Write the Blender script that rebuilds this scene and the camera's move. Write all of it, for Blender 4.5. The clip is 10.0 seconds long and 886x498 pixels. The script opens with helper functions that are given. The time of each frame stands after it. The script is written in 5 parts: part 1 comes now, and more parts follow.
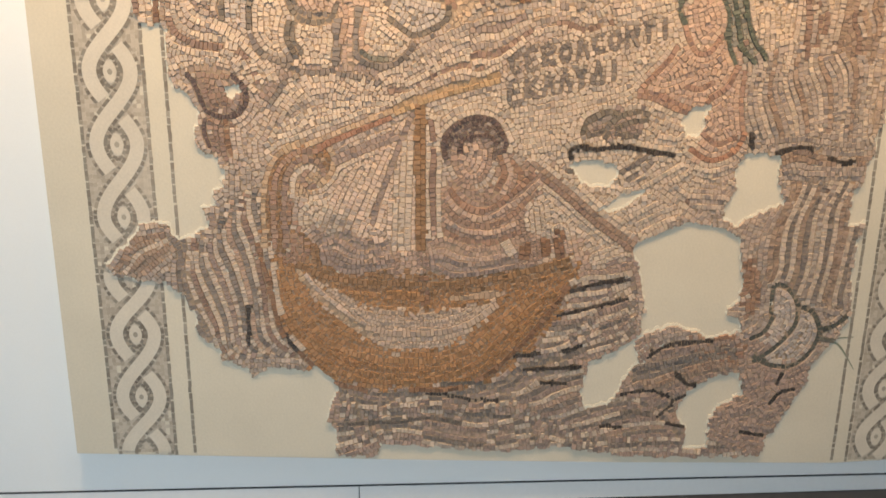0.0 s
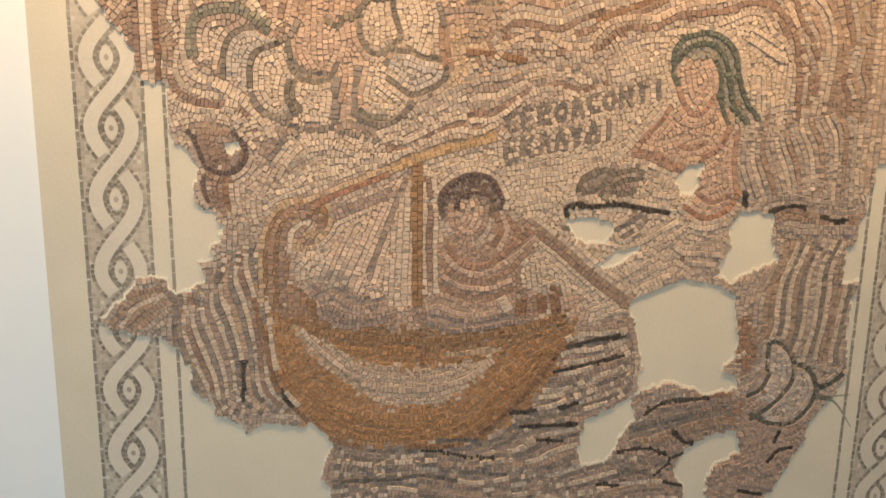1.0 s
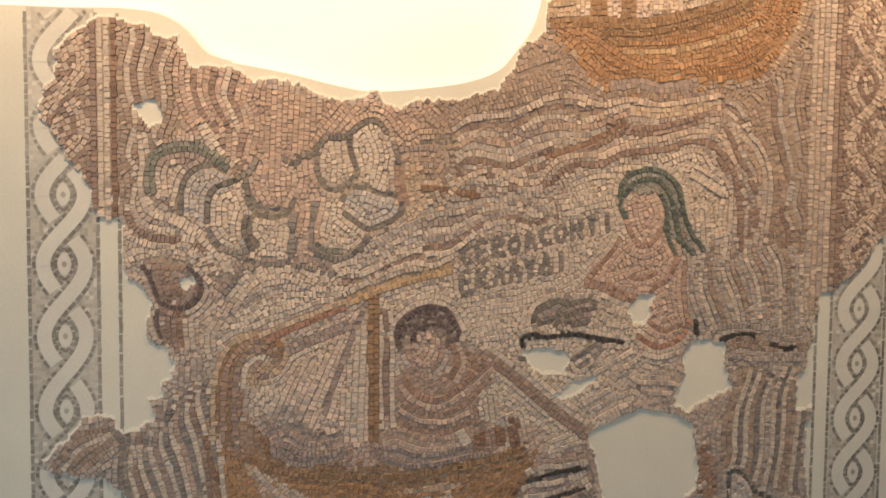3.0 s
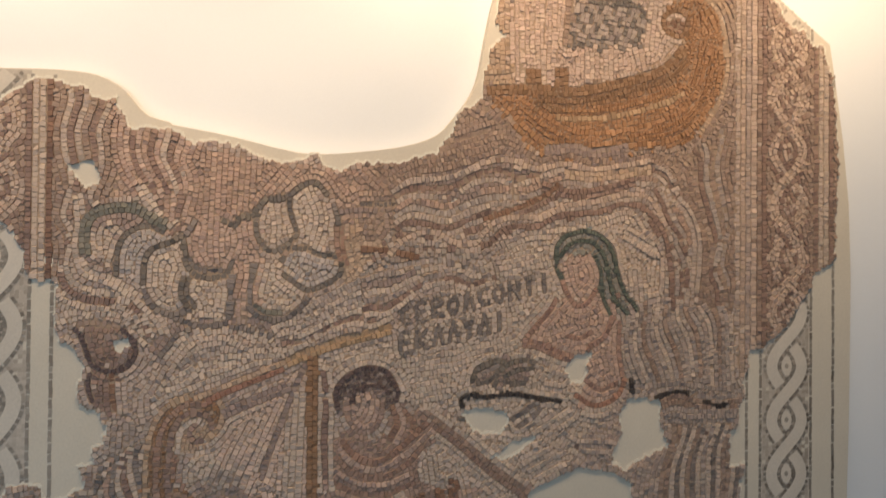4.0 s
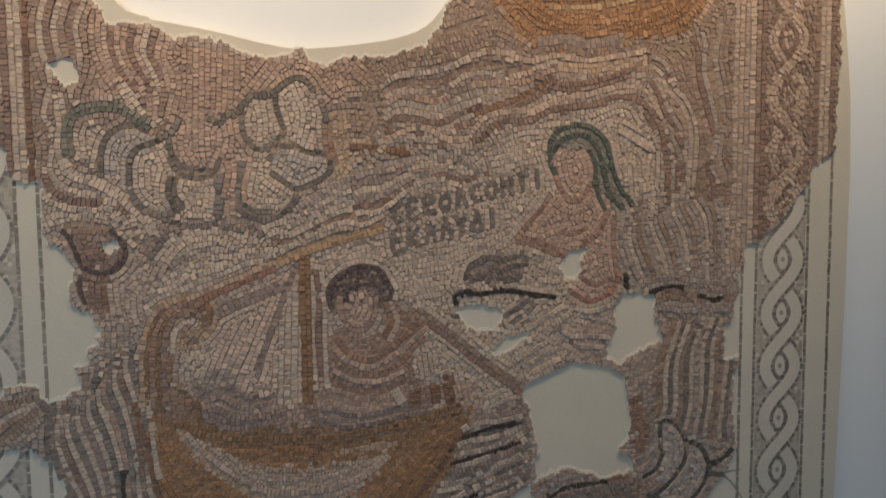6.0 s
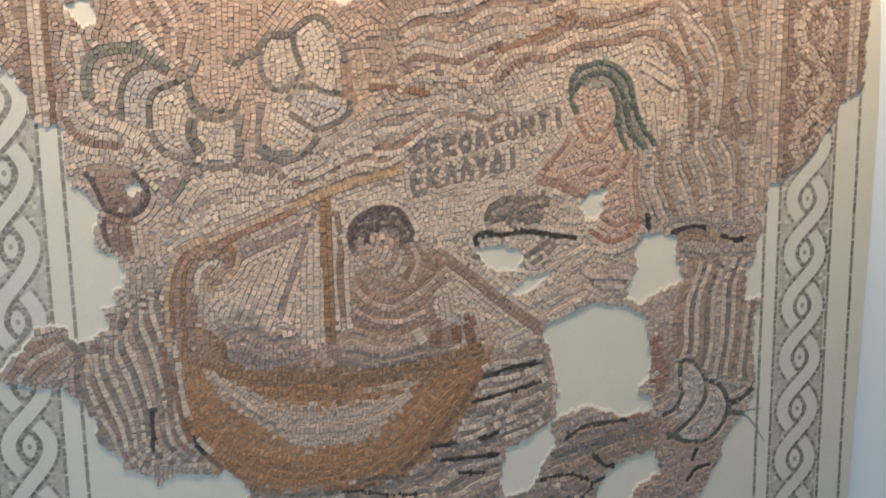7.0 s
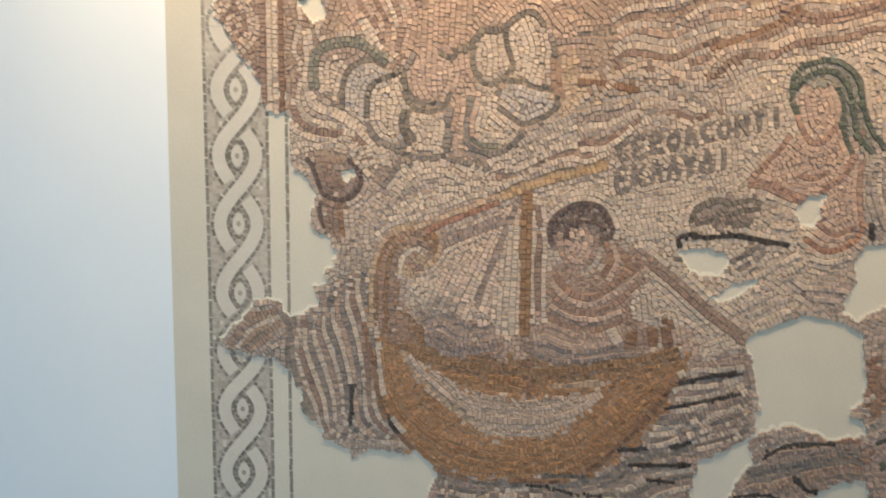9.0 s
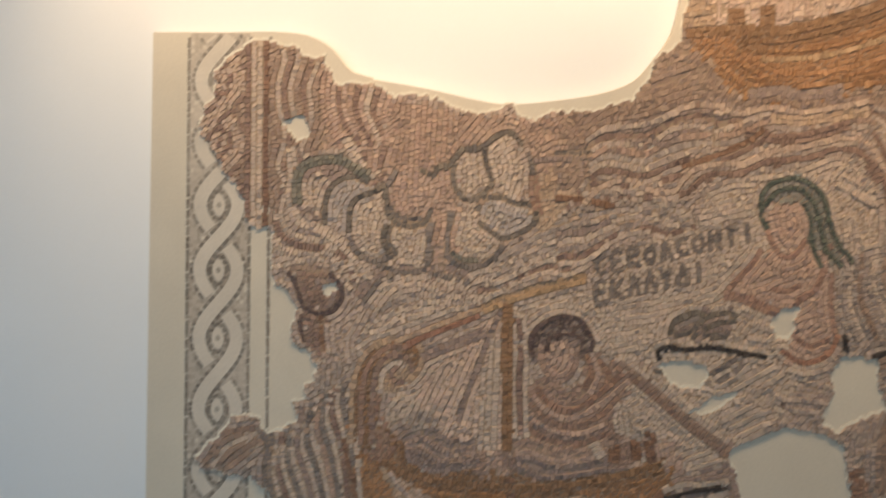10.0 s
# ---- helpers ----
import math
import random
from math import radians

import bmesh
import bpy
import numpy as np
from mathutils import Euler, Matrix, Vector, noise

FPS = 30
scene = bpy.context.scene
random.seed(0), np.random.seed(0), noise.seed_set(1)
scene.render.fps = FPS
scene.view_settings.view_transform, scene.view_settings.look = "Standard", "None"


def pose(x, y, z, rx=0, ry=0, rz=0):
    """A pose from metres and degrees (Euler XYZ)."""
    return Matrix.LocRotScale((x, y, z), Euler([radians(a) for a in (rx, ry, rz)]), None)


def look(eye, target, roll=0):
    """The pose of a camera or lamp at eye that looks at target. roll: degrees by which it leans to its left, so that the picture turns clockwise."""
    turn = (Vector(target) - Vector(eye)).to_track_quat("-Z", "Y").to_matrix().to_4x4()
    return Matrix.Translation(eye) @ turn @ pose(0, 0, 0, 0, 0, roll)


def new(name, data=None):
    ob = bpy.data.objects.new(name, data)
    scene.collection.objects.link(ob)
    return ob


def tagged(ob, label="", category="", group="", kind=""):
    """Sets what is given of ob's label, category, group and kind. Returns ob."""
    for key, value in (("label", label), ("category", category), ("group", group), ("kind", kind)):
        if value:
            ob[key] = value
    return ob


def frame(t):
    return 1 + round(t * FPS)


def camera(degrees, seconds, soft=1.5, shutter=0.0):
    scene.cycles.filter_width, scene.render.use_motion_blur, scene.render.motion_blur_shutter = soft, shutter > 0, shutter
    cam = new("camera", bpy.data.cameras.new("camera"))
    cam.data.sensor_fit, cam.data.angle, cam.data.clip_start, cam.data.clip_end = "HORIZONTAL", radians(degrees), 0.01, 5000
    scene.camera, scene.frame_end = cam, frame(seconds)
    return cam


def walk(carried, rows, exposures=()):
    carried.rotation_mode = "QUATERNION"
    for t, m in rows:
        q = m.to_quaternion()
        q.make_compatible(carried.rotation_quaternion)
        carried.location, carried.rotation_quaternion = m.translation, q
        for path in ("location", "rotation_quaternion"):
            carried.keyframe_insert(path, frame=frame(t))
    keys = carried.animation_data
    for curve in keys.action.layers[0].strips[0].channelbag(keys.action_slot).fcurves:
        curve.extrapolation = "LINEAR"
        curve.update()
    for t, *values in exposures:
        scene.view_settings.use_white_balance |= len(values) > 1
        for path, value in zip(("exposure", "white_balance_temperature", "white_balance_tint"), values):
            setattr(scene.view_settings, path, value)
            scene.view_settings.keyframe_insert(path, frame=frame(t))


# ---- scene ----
from mathutils import kdtree

cam = camera(56.2, 10.0, soft=1.5, shutter=0.5)
# seconds, x, y, z in metres, yaw, pitch, roll in degrees
ROWS = [
    (0, -0.0000, -2.3920, 1.5640, -3.889, -15.579, 0.481),
    (0.5, -0.0039, -2.3914, 1.5741, -4.152, -13.765, 0.751),
    (1, -0.0063, -2.3959, 1.5840, -4.235, -12.147, 0.864),
    (1.5, -0.0078, -2.4027, 1.5968, -5.141, -10.174, 1.240),
    (2, -0.0102, -2.3990, 1.5892, -5.456, -8.073, 1.066),
    (2.2, -0.0038, -2.3973, 1.6003, -5.555, -7.204, 1.209),
    (3.3, -0.0051, -2.4162, 1.5987, -7.933, -2.216, 0.415),
    (3.5, 0.0054, -2.4238, 1.6034, -8.572, -1.660, 0.479),
    (4, 0.0081, -2.4347, 1.6056, -10.849, 0.780, 0.584),
    (4.5, -0.0052, -2.4452, 1.6071, -11.258, 3.457, 0.695),
    (5, 0.0077, -2.4499, 1.5862, -11.569, 3.539, 0.727),
    (5.5, 0.0303, -2.4222, 1.5628, -11.155, -1.020, -0.078),
    (6, 0.0481, -2.4112, 1.5406, -10.615, -4.829, -0.426),
    (7.3, 0.0441, -2.4130, 1.5231, -7.900, -10.871, -1.248),
    (7.5, 0.0340, -2.4140, 1.5248, -6.621, -12.339, -1.328),
    (8, 0.0128, -2.4065, 1.4678, -5.165, -12.291, -1.026),
    (8.5, -0.0087, -2.4087, 1.4656, -0.431, -9.819, -0.607),
    (9, -0.0107, -2.4277, 1.4792, 3.294, -7.782, 0.658),
    (9.5, -0.0186, -2.4351, 1.4880, 5.070, -4.737, 0.322),
    (10, -0.0470, -2.4421, 1.4911, 1.212, -0.201, 0.622),
]


def carried_pose(x, y, z, yaw, pitch, roll):
    return pose(x, y, z, 0, 0, yaw) @ pose(0, 0, 0, 90 + pitch) @ pose(0, 0, 0, 0, 0, roll)


# seconds, stops, white balance in kelvin, tint
EXPOSURES = [(0, 0.37, 7600, 12), (1, 0.25, 8000, 12), (2, 0.2, 7650, 9), (3.5, -0.39, 6700, 11), (4, -0.64, 6400, 11), (4.5, -0.92, 6150, 11), (5, -1.14, 6350, 10),
             (5.5, -1.28, 6450, 10), (6, -0.86, 6100, 8), (7.5, 0.28, 5900, 5), (8, 0.27, 5900, 4), (8.5, 0.33, 6300, 5), (9, 0.13, 6450, 6), (9.5, -0.1, 6750, 7), (10, -0.5, 6800, 10)]
walk(cam, [(r[0], carried_pose(*r[1:])) for r in ROWS], EXPOSURES)

# ---- light: warm spots above the wall, cool daylight from a window behind ----
world = bpy.data.worlds.new("sky")
scene.world = world
world.use_nodes = True
sky = world.node_tree.nodes.new("ShaderNodeTexSky")
sky.sky_type, sky.sun_disc, sky.sun_elevation, sky.sun_rotation = "NISHITA", False, radians(35), radians(200)
world.node_tree.links.new(sky.outputs["Color"], world.node_tree.nodes["Background"].inputs["Color"])
world.node_tree.nodes["Background"].inputs["Strength"].default_value = 0.1


def spot(x, y, z, tx, tz, watts, colour, degrees=95, size=0.14):
    data = bpy.data.lights.new("ceiling_spot", "SPOT")
    data.energy, data.color, data.spot_size, data.spot_blend, data.shadow_soft_size = watts, colour, radians(degrees), 1.0, size
    ob = new("ceiling_spot", data)
    ob.matrix_world = look((x, y, z), (tx, 0.04, tz))
    return ob


WARM = (1.0, 0.74, 0.47)
for sx, sw in ((-0.75, 150), (0.45, 158), (1.75, 156)):
    spot(sx, -0.78, 3.2, sx, 2.1, sw, WARM, 85)
day = bpy.data.lights.new("window_daylight", "AREA")
day.shape, day.size, day.size_y, day.energy, day.color = "RECTANGLE", 2.4, 1.5, 98, (0.56, 0.785, 1.0)
new("window_daylight", day).matrix_world = look((-1.6, -4.95, 1.5), (0.3, 0, 0.45))
scene.view_settings.exposure = 0.0


# ---- materials ----
def material(name, colour, rough=0.6, metal=0.0, scale=6.0, amount=0.12, fine=120.0, bump=0.1, spots=None):
    """Painted, plastered or stony surface: two scales of variation in tone, fine relief, uneven gloss."""
    m = bpy.data.materials.new(name)
    m.use_nodes = True
    nt = m.node_tree
    nodes, link = nt.nodes, nt.links.new
    b = nodes["Principled BSDF"]
    b.inputs["Metallic"].default_value = metal
    at = nodes.new("ShaderNodeTexCoord")
    big, small = nodes.new("ShaderNodeTexNoise"), nodes.new("ShaderNodeTexNoise")
    for n, s, d in ((big, scale, 5), (small, fine, 3)):
        n.inputs["Scale"].default_value, n.inputs["Detail"].default_value = s, d
        link(at.outputs["Object"], n.inputs["Vector"])
    add = nodes.new("ShaderNodeMath")
    add.operation = "ADD"
    link(big.outputs["Fac"], add.inputs[0])
    link(small.outputs["Fac"], add.inputs[1])
    span = nodes.new("ShaderNodeMapRange")
    span.inputs["From Min"].default_value, span.inputs["From Max"].default_value = 0.6, 1.4
    span.inputs["To Min"].default_value, span.inputs["To Max"].default_value = 1 - amount, 1 + amount
    link(add.outputs[0], span.inputs["Value"])
    mix = nodes.new("ShaderNodeVectorMath")
    mix.operation = "SCALE"
    if colour == "attribute":
        src = nodes.new("ShaderNodeAttribute")
        src.attribute_name = "stone"
        link(src.outputs["Color"], mix.inputs[0])
    else:
        mix.inputs[0].default_value = colour
    link(span.outputs["Result"], mix.inputs["Scale"])
    link(mix.outputs[0], b.inputs["Base Color"])
    r = nodes.new("ShaderNodeMapRange")
    r.inputs["To Min"].default_value, r.inputs["To Max"].default_value = rough - 0.1, rough + 0.1
    link(small.outputs["Fac"], r.inputs["Value"])
    link(r.outputs["Result"], b.inputs["Roughness"])
    bp = nodes.new("ShaderNodeBump")
    bp.inputs["Strength"].default_value, bp.inputs["Distance"].default_value = bump, 0.002
    link(small.outputs["Fac"], bp.inputs["Height"])
    link(bp.outputs["Normal"], b.inputs["Normal"])
    return m


STONE = material("cut_stone", "attribute", 0.62, scale=30, amount=0.16, fine=220, bump=0.5)
PAINT = material("faded_paint", "attribute", 0.8, scale=9, amount=0.10, fine=160, bump=0.12)
PLASTER = material("cream_plaster", (0.665, 0.585, 0.468), 0.85, scale=5, amount=0.07, fine=140, bump=0.25)
MORTAR = material("lime_mortar", (0.35, 0.25, 0.175), 0.9, scale=14, amount=0.2, fine=180, bump=0.6)
# lime of the broken edges, paler to add the highlight of light from above
LIT_LIME = material("lime_edge", (0.74, 0.68, 0.56), 0.85, scale=20, amount=0.1, fine=160, bump=0.4)
WALL = material("white_wall_paint", (0.85, 0.85, 0.845), 0.75, scale=2.5, amount=0.025, fine=260, bump=0.05)
BOARD = material("white_lacquered_board", (0.80, 0.80, 0.80), 0.45, scale=4, amount=0.03, fine=90, bump=0.03)
FLOOR = material("dark_floor", (0.035, 0.033, 0.034), 0.4, scale=3, amount=0.25, fine=90, bump=0.1)
JOINT = material("dark_joint", (0.03, 0.032, 0.038), 0.9, scale=10, amount=0.2, fine=90, bump=0.1)
CEILING = material("ceiling_paint", (0.75, 0.74, 0.72), 0.8, scale=3, amount=0.03, fine=120, bump=0.05)


def mesh_object(name, verts, faces, mat, parent=None, colours=None, label=""):
    me = bpy.data.meshes.new(name)
    me.from_pydata(verts, [], faces)
    me.materials.append(mat)
    if colours is not None:
        att = me.attributes.new("stone", "FLOAT_COLOR", "POINT")
        att.data.foreach_set("color", np.asarray(colours, np.float32).ravel())
    me.update()
    ob = new(name, me)
    ob.parent = parent
    if label:
        tagged(ob, label)
    return ob


def box(bm, x0, x1, y0, y1, z0, z1):
    m = Matrix.Translation(((x0 + x1) / 2, (y0 + y1) / 2, (z0 + z1) / 2)) @ Matrix.Diagonal((x1 - x0, y1 - y0, z1 - z0, 1))
    bmesh.ops.create_cube(bm, size=1, matrix=m)


def part(name, bm, mat, parent=None, label=""):
    me = bpy.data.meshes.new(name)
    bmesh.ops.recalc_face_normals(bm, faces=bm.faces)
    bm.to_mesh(me)
    bm.free()
    me.materials.append(mat)
    ob = new(name, me)
    ob.parent = parent
    if label:
        tagged(ob, label)
    return ob


def slab(name, boxes, mat, label, category):
    bm = bmesh.new()
    for b in boxes:
        box(bm, *b)
    return tagged(part(name, bm, mat), label, category, kind="structure")


# ---- the room ----
WALL_Y = 0.055
slab("floor", [(-4, 5, -5, WALL_Y, -0.1, 0)], FLOOR, "dark smooth museum floor before the white wall", "floor")
slab("wall_north", [(-4, 5, WALL_Y, WALL_Y + 0.2, -0.1, 3.5)], WALL, "white painted wall lit warm from above", "wall")
slab("wall_west", [(-4.2, -4, -5.2, WALL_Y + 0.2, -0.1, 3.5)], WALL, "plain white side wall of the gallery", "wall")
slab("wall_east", [(5, 5.2, -5.2, WALL_Y + 0.2, -0.1, 3.5)], WALL, "plain white side wall of the gallery", "wall")
slab("wall_south", [(-4, -2.9, -5.2, -5, -0.1, 3.5), (-0.3, 5, -5.2, -5, -0.1, 3.5), (-2.9, -0.3, -5.2, -5, -0.1, 0.7), (-2.9, -0.3, -5.2, -5, 2.3, 3.5)],
     WALL, "plain white back wall with a window opening", "wall")
slab("ceiling", [(-4.2, 5.2, -5.2, WALL_Y + 0.2, 3.5, 3.6)], CEILING, "plain white gallery ceiling", "ceiling")


def board_top(x):
    return BOARD_TOP - 0.0070 * x


def prism(bm, x0, x1, y0, y1, low, high):
    v = [bm.verts.new(q) for q in ((x0, y0, low(x0)), (x1, y0, low(x1)), (x1, y0, high(x1)), (x0, y0, high(x0)), (x0, y1, low(x0)), (x1, y1, low(x1)), (x1, y1, high(x1)), (x0, y1, high(x0)))]
    for f in ((0, 1, 2, 3), (5, 4, 7, 6), (3, 2, 6, 7), (1, 0, 4, 5), (0, 3, 7, 4), (2, 1, 5, 6)):
        bm.faces.new([v[i] for i in f])


BOARD_TOP = 0.070


def baseboard(x0, x1):
    """One length of the white board at the wall's foot; its top edge runs slightly out of level."""
    bm = bmesh.new()
    prism(bm, x0, x1, WALL_Y - 0.006, WALL_Y - 0.0005, lambda x: 0.001, board_top)
    bmesh.ops.bevel(bm, geom=list(bm.edges), offset=0.0012, segments=1, affect="EDGES")
    return tagged(part("baseboard", bm, BOARD), "white lacquered baseboard length at the foot of the wall", "baseboard", kind="structure")


for a, b in ((-3.9, -2.055), (-2.052, -0.1062), (-0.1040, 1.842), (1.849, 4.9)):
    baseboard(a, b)
# solid dark strip, coloured as the shade in the open joint
gap = bmesh.new()
prism(gap, -3.9, 4.9, WALL_Y - 0.0066, WALL_Y - 0.0002, lambda x: board_top(x) + 0.0002, lambda x: board_top(x) + 0.0034)
tagged(part("trim", gap, JOINT), "dark open joint above the white baseboard", "trim", kind="structure")
gap = bmesh.new()
for a, b in ((-0.1062, -0.1040), (1.842, 1.849)):
    prism(gap, a, b, WALL_Y - 0.0060, WALL_Y - 0.0002, lambda x: 0.001, lambda x: board_top(x) - 0.0002)
tagged(part("trim", gap, JOINT), "dark butt joints between baseboard lengths", "trim", kind="structure")

# ---- the mosaic's drawing, in metres on the wall's plane ----
PALETTE = {
    "cream": ((0.58, 0.465, 0.375), (0.54, 0.43, 0.345), (0.62, 0.51, 0.415)),
    "greycream": ((0.5, 0.433, 0.384), (0.56, 0.473, 0.418), (0.44, 0.384, 0.35)),
    "sand": ((0.56, 0.424, 0.328), (0.6, 0.463, 0.373), (0.48, 0.355, 0.271)),
    "tan": ((0.5, 0.355, 0.237), (0.55, 0.414, 0.305), (0.44, 0.305, 0.215)),
    "stone": ((0.4, 0.323, 0.278), (0.47, 0.382, 0.32), (0.33, 0.265, 0.228), (0.5, 0.42, 0.36)),
    "stream": ((0.5, 0.394, 0.325), (0.42, 0.328, 0.28), (0.56, 0.45, 0.37)),
    "pinksea": ((0.42, 0.31, 0.258), (0.39, 0.288, 0.24), (0.45, 0.34, 0.283), (0.405, 0.303, 0.253)),
    "rosy": ((0.47, 0.325, 0.25), (0.43, 0.3, 0.23), (0.49, 0.36, 0.28)),
    "rose": ((0.52, 0.37, 0.295), (0.49, 0.35, 0.28), (0.55, 0.41, 0.325)),
    "flesh": ((0.55, 0.39, 0.305), (0.58, 0.42, 0.335), (0.51, 0.36, 0.28)),
    "terracotta": ((0.40, 0.25, 0.19), (0.43, 0.285, 0.22), (0.36, 0.226, 0.172)),
    "russet": ((0.36, 0.187, 0.124), (0.4, 0.227, 0.158)),
    "rust": ((0.32, 0.197, 0.136), (0.38, 0.256, 0.192), (0.36, 0.217, 0.158)),
    "ochre": ((0.40, 0.212, 0.105), (0.44, 0.25, 0.13), (0.35, 0.187, 0.093), (0.42, 0.235, 0.118)),
    "brown": ((0.26, 0.148, 0.0904), (0.31, 0.177, 0.113), (0.22, 0.128, 0.0904)),
    "brownmix": ((0.3, 0.197, 0.153), (0.26, 0.172, 0.136), (0.34, 0.236, 0.186)),
    "umber": ((0.37, 0.266, 0.203), (0.3, 0.207, 0.158), (0.43, 0.325, 0.26), (0.4, 0.286, 0.215)),
    "umberdark": ((0.14, 0.094, 0.085), (0.17, 0.115, 0.102), (0.115, 0.08, 0.075)),
    "yellow": ((0.49, 0.33, 0.195), (0.52, 0.365, 0.225), (0.45, 0.3, 0.175)),
    "greymid": ((0.25, 0.208, 0.182), (0.285, 0.24, 0.21), (0.22, 0.184, 0.16)),
    "greydark": ((0.165, 0.138, 0.118), (0.19, 0.16, 0.138), (0.21, 0.178, 0.155)),
    "black": ((0.058, 0.047, 0.042), (0.08, 0.066, 0.059)),
    "mauve": ((0.345, 0.26, 0.222), (0.375, 0.288, 0.245), (0.315, 0.237, 0.203)),
    "greendark": ((0.125, 0.14, 0.112), (0.16, 0.178, 0.145), (0.1, 0.112, 0.09)),
    "greengrey": ((0.27, 0.256, 0.215), (0.33, 0.305, 0.271), (0.22, 0.217, 0.181)),
    "pale": ((0.62, 0.47, 0.38), (0.58, 0.43, 0.34), (0.65, 0.51, 0.41)),
    "moss": ((0.12, 0.12, 0.1), (0.15, 0.148, 0.125), (0.1, 0.1, 0.085)),
    "robe": ((0.40, 0.275, 0.215), (0.44, 0.31, 0.245), (0.36, 0.245, 0.19)),
    "letter": ((0.25, 0.21, 0.185), (0.28, 0.238, 0.21), (0.225, 0.19, 0.168)),
    "rockgreen": ((0.215, 0.2, 0.16), (0.185, 0.175, 0.14), (0.26, 0.24, 0.195)),
    "rockgrey": ((0.195, 0.163, 0.134), (0.172, 0.145, 0.12), (0.225, 0.19, 0.155)),
    "umberhull": ((0.3, 0.175, 0.095), (0.34, 0.2, 0.11), (0.27, 0.16, 0.09)),
    "hatch": ((0.22, 0.19, 0.165), (0.26, 0.22, 0.19)),
    "hair": ((0.115, 0.078, 0.072), (0.2, 0.145, 0.125), (0.14, 0.096, 0.086), (0.3, 0.23, 0.2)),
    "palestone": ((0.5, 0.4, 0.328), (0.47, 0.375, 0.305), (0.53, 0.425, 0.35)),
}
SHORT = {"c": "cream", "g": "greymid", "m": "mauve", "r": "rosy", "u": "umber", "b": "brownmix", "s": "stone", "p": "rose", "o": "ochre", "y": "yellow", "w": "palestone"}
OUTLINE, PLATE, HOLES, FILLS, LINES, GUIDES, CRACKS = [], [], [], [], [], [], []
region = ["sea_field"]


def tag(name):
    region[0] = name


def smooth(pts, step=0.006):
    """A rounded curve through the points, at even steps."""
    p = np.array(pts, float)
    if len(p) > 2:
        q = np.vstack([2 * p[0] - p[1], p, 2 * p[-1] - p[-2]])
        u = np.linspace(0, 1, 16, endpoint=False)[:, None]
        rows = [0.5 * (2 * b + (c - a) * u + (2 * a - 5 * b + 4 * c - d) * u**2 + (3 * b - a - 3 * c + d) * u**3) for a, b, c, d in zip(q, q[1:], q[2:], q[3:])]
        p = np.vstack(rows + [p[-1:]])
    s = np.concatenate([[0], np.cumsum(np.hypot(*np.diff(p, axis=0).T))])
    n = max(2, int(s[-1] / step) + 1)
    e = np.linspace(0, s[-1], n)
    return np.stack([np.interp(e, s, p[:, 0]), np.interp(e, s, p[:, 1])], -1)


PITCH = 0.0158


def fill(colour, pts):
    FILLS.append((region[0], colour, smooth(pts + pts[:1], 0.02)))


def line(colour, pts, rows=1):
    c = smooth(pts)
    d = np.gradient(c, axis=0)
    n = np.stack([-d[:, 1], d[:, 0]], -1) / np.hypot(*d.T)[:, None]
    for k in range(rows):
        LINES.append((region[0], colour, c + n * (k - (rows - 1) / 2) * PITCH * 0.9))


def bands(colours, a, b):
    """Rows of stones side by side from one curve to another."""
    ca, cb = smooth(a), smooth(b)
    n = 80
    ra, rb = (np.stack([np.interp(np.linspace(0, len(c) - 1, n), np.arange(len(c)), c[:, i]) for i in (0, 1)], -1) for c in (ca, cb))
    count = max(2, int(round(np.median(np.hypot(*(ra - rb).T)) / PITCH)))
    bend = np.linspace(0, 29 * np.hypot(*(ra[-1] - ra[0])), n)
    hue, left = 0, 2
    for k in range(count + 1):
        w = k / count
        if left == 0:
            hue, left = hue + 1, 1 if len(colours) > 7 else 1 + (k * 5 + count) % 3
        left -= 1
        LINES.append((region[0], SHORT[colours[hue % len(colours)]], smooth((ra * (1 - w) + rb * w + 0.66 * PITCH * np.sin(bend + 0.22 * k + 0.8 * np.sin(0.6 * bend))[:, None])[::4])))


def crack(pts):
    CRACKS.append(smooth(pts, 0.001))


def guide(pts):
    GUIDES.append(smooth(pts))


# the plaster plate, clockwise from its lower left corner
PLATE += [(-0.98, 0.24), (-0.973, 1.374), (-0.968, 2.118), (-0.865, 2.118), (-0.748, 2.118), (-0.613, 2.121), (-0.513, 2.113), (-0.445, 2.081), (-0.412, 2.045), (-0.374, 2.005), (-0.311, 1.987), (-0.313, 1.982), (-0.157, 1.956), (0.003, 1.921), (0.101, 1.911)]
PLATE += [(0.25, 1.925), (0.369, 1.947), (0.454, 1.981), (0.506, 2.035), (0.558, 2.107), (0.584, 2.178), (0.61, 2.321), (0.644, 2.465), (0.662, 2.538), (0.679, 2.648), (0.725, 2.725), (1.212, 2.753), (1.412, 2.598), (1.771, 2.331), (1.791, 2.198), (1.819, 2.012), (1.843, 1.808), (1.849, 1.567), (1.845, 1.122), (1.822, 0.145), (1.49, 0.133), (0.757, 0.159), (0.015, 0.191)]
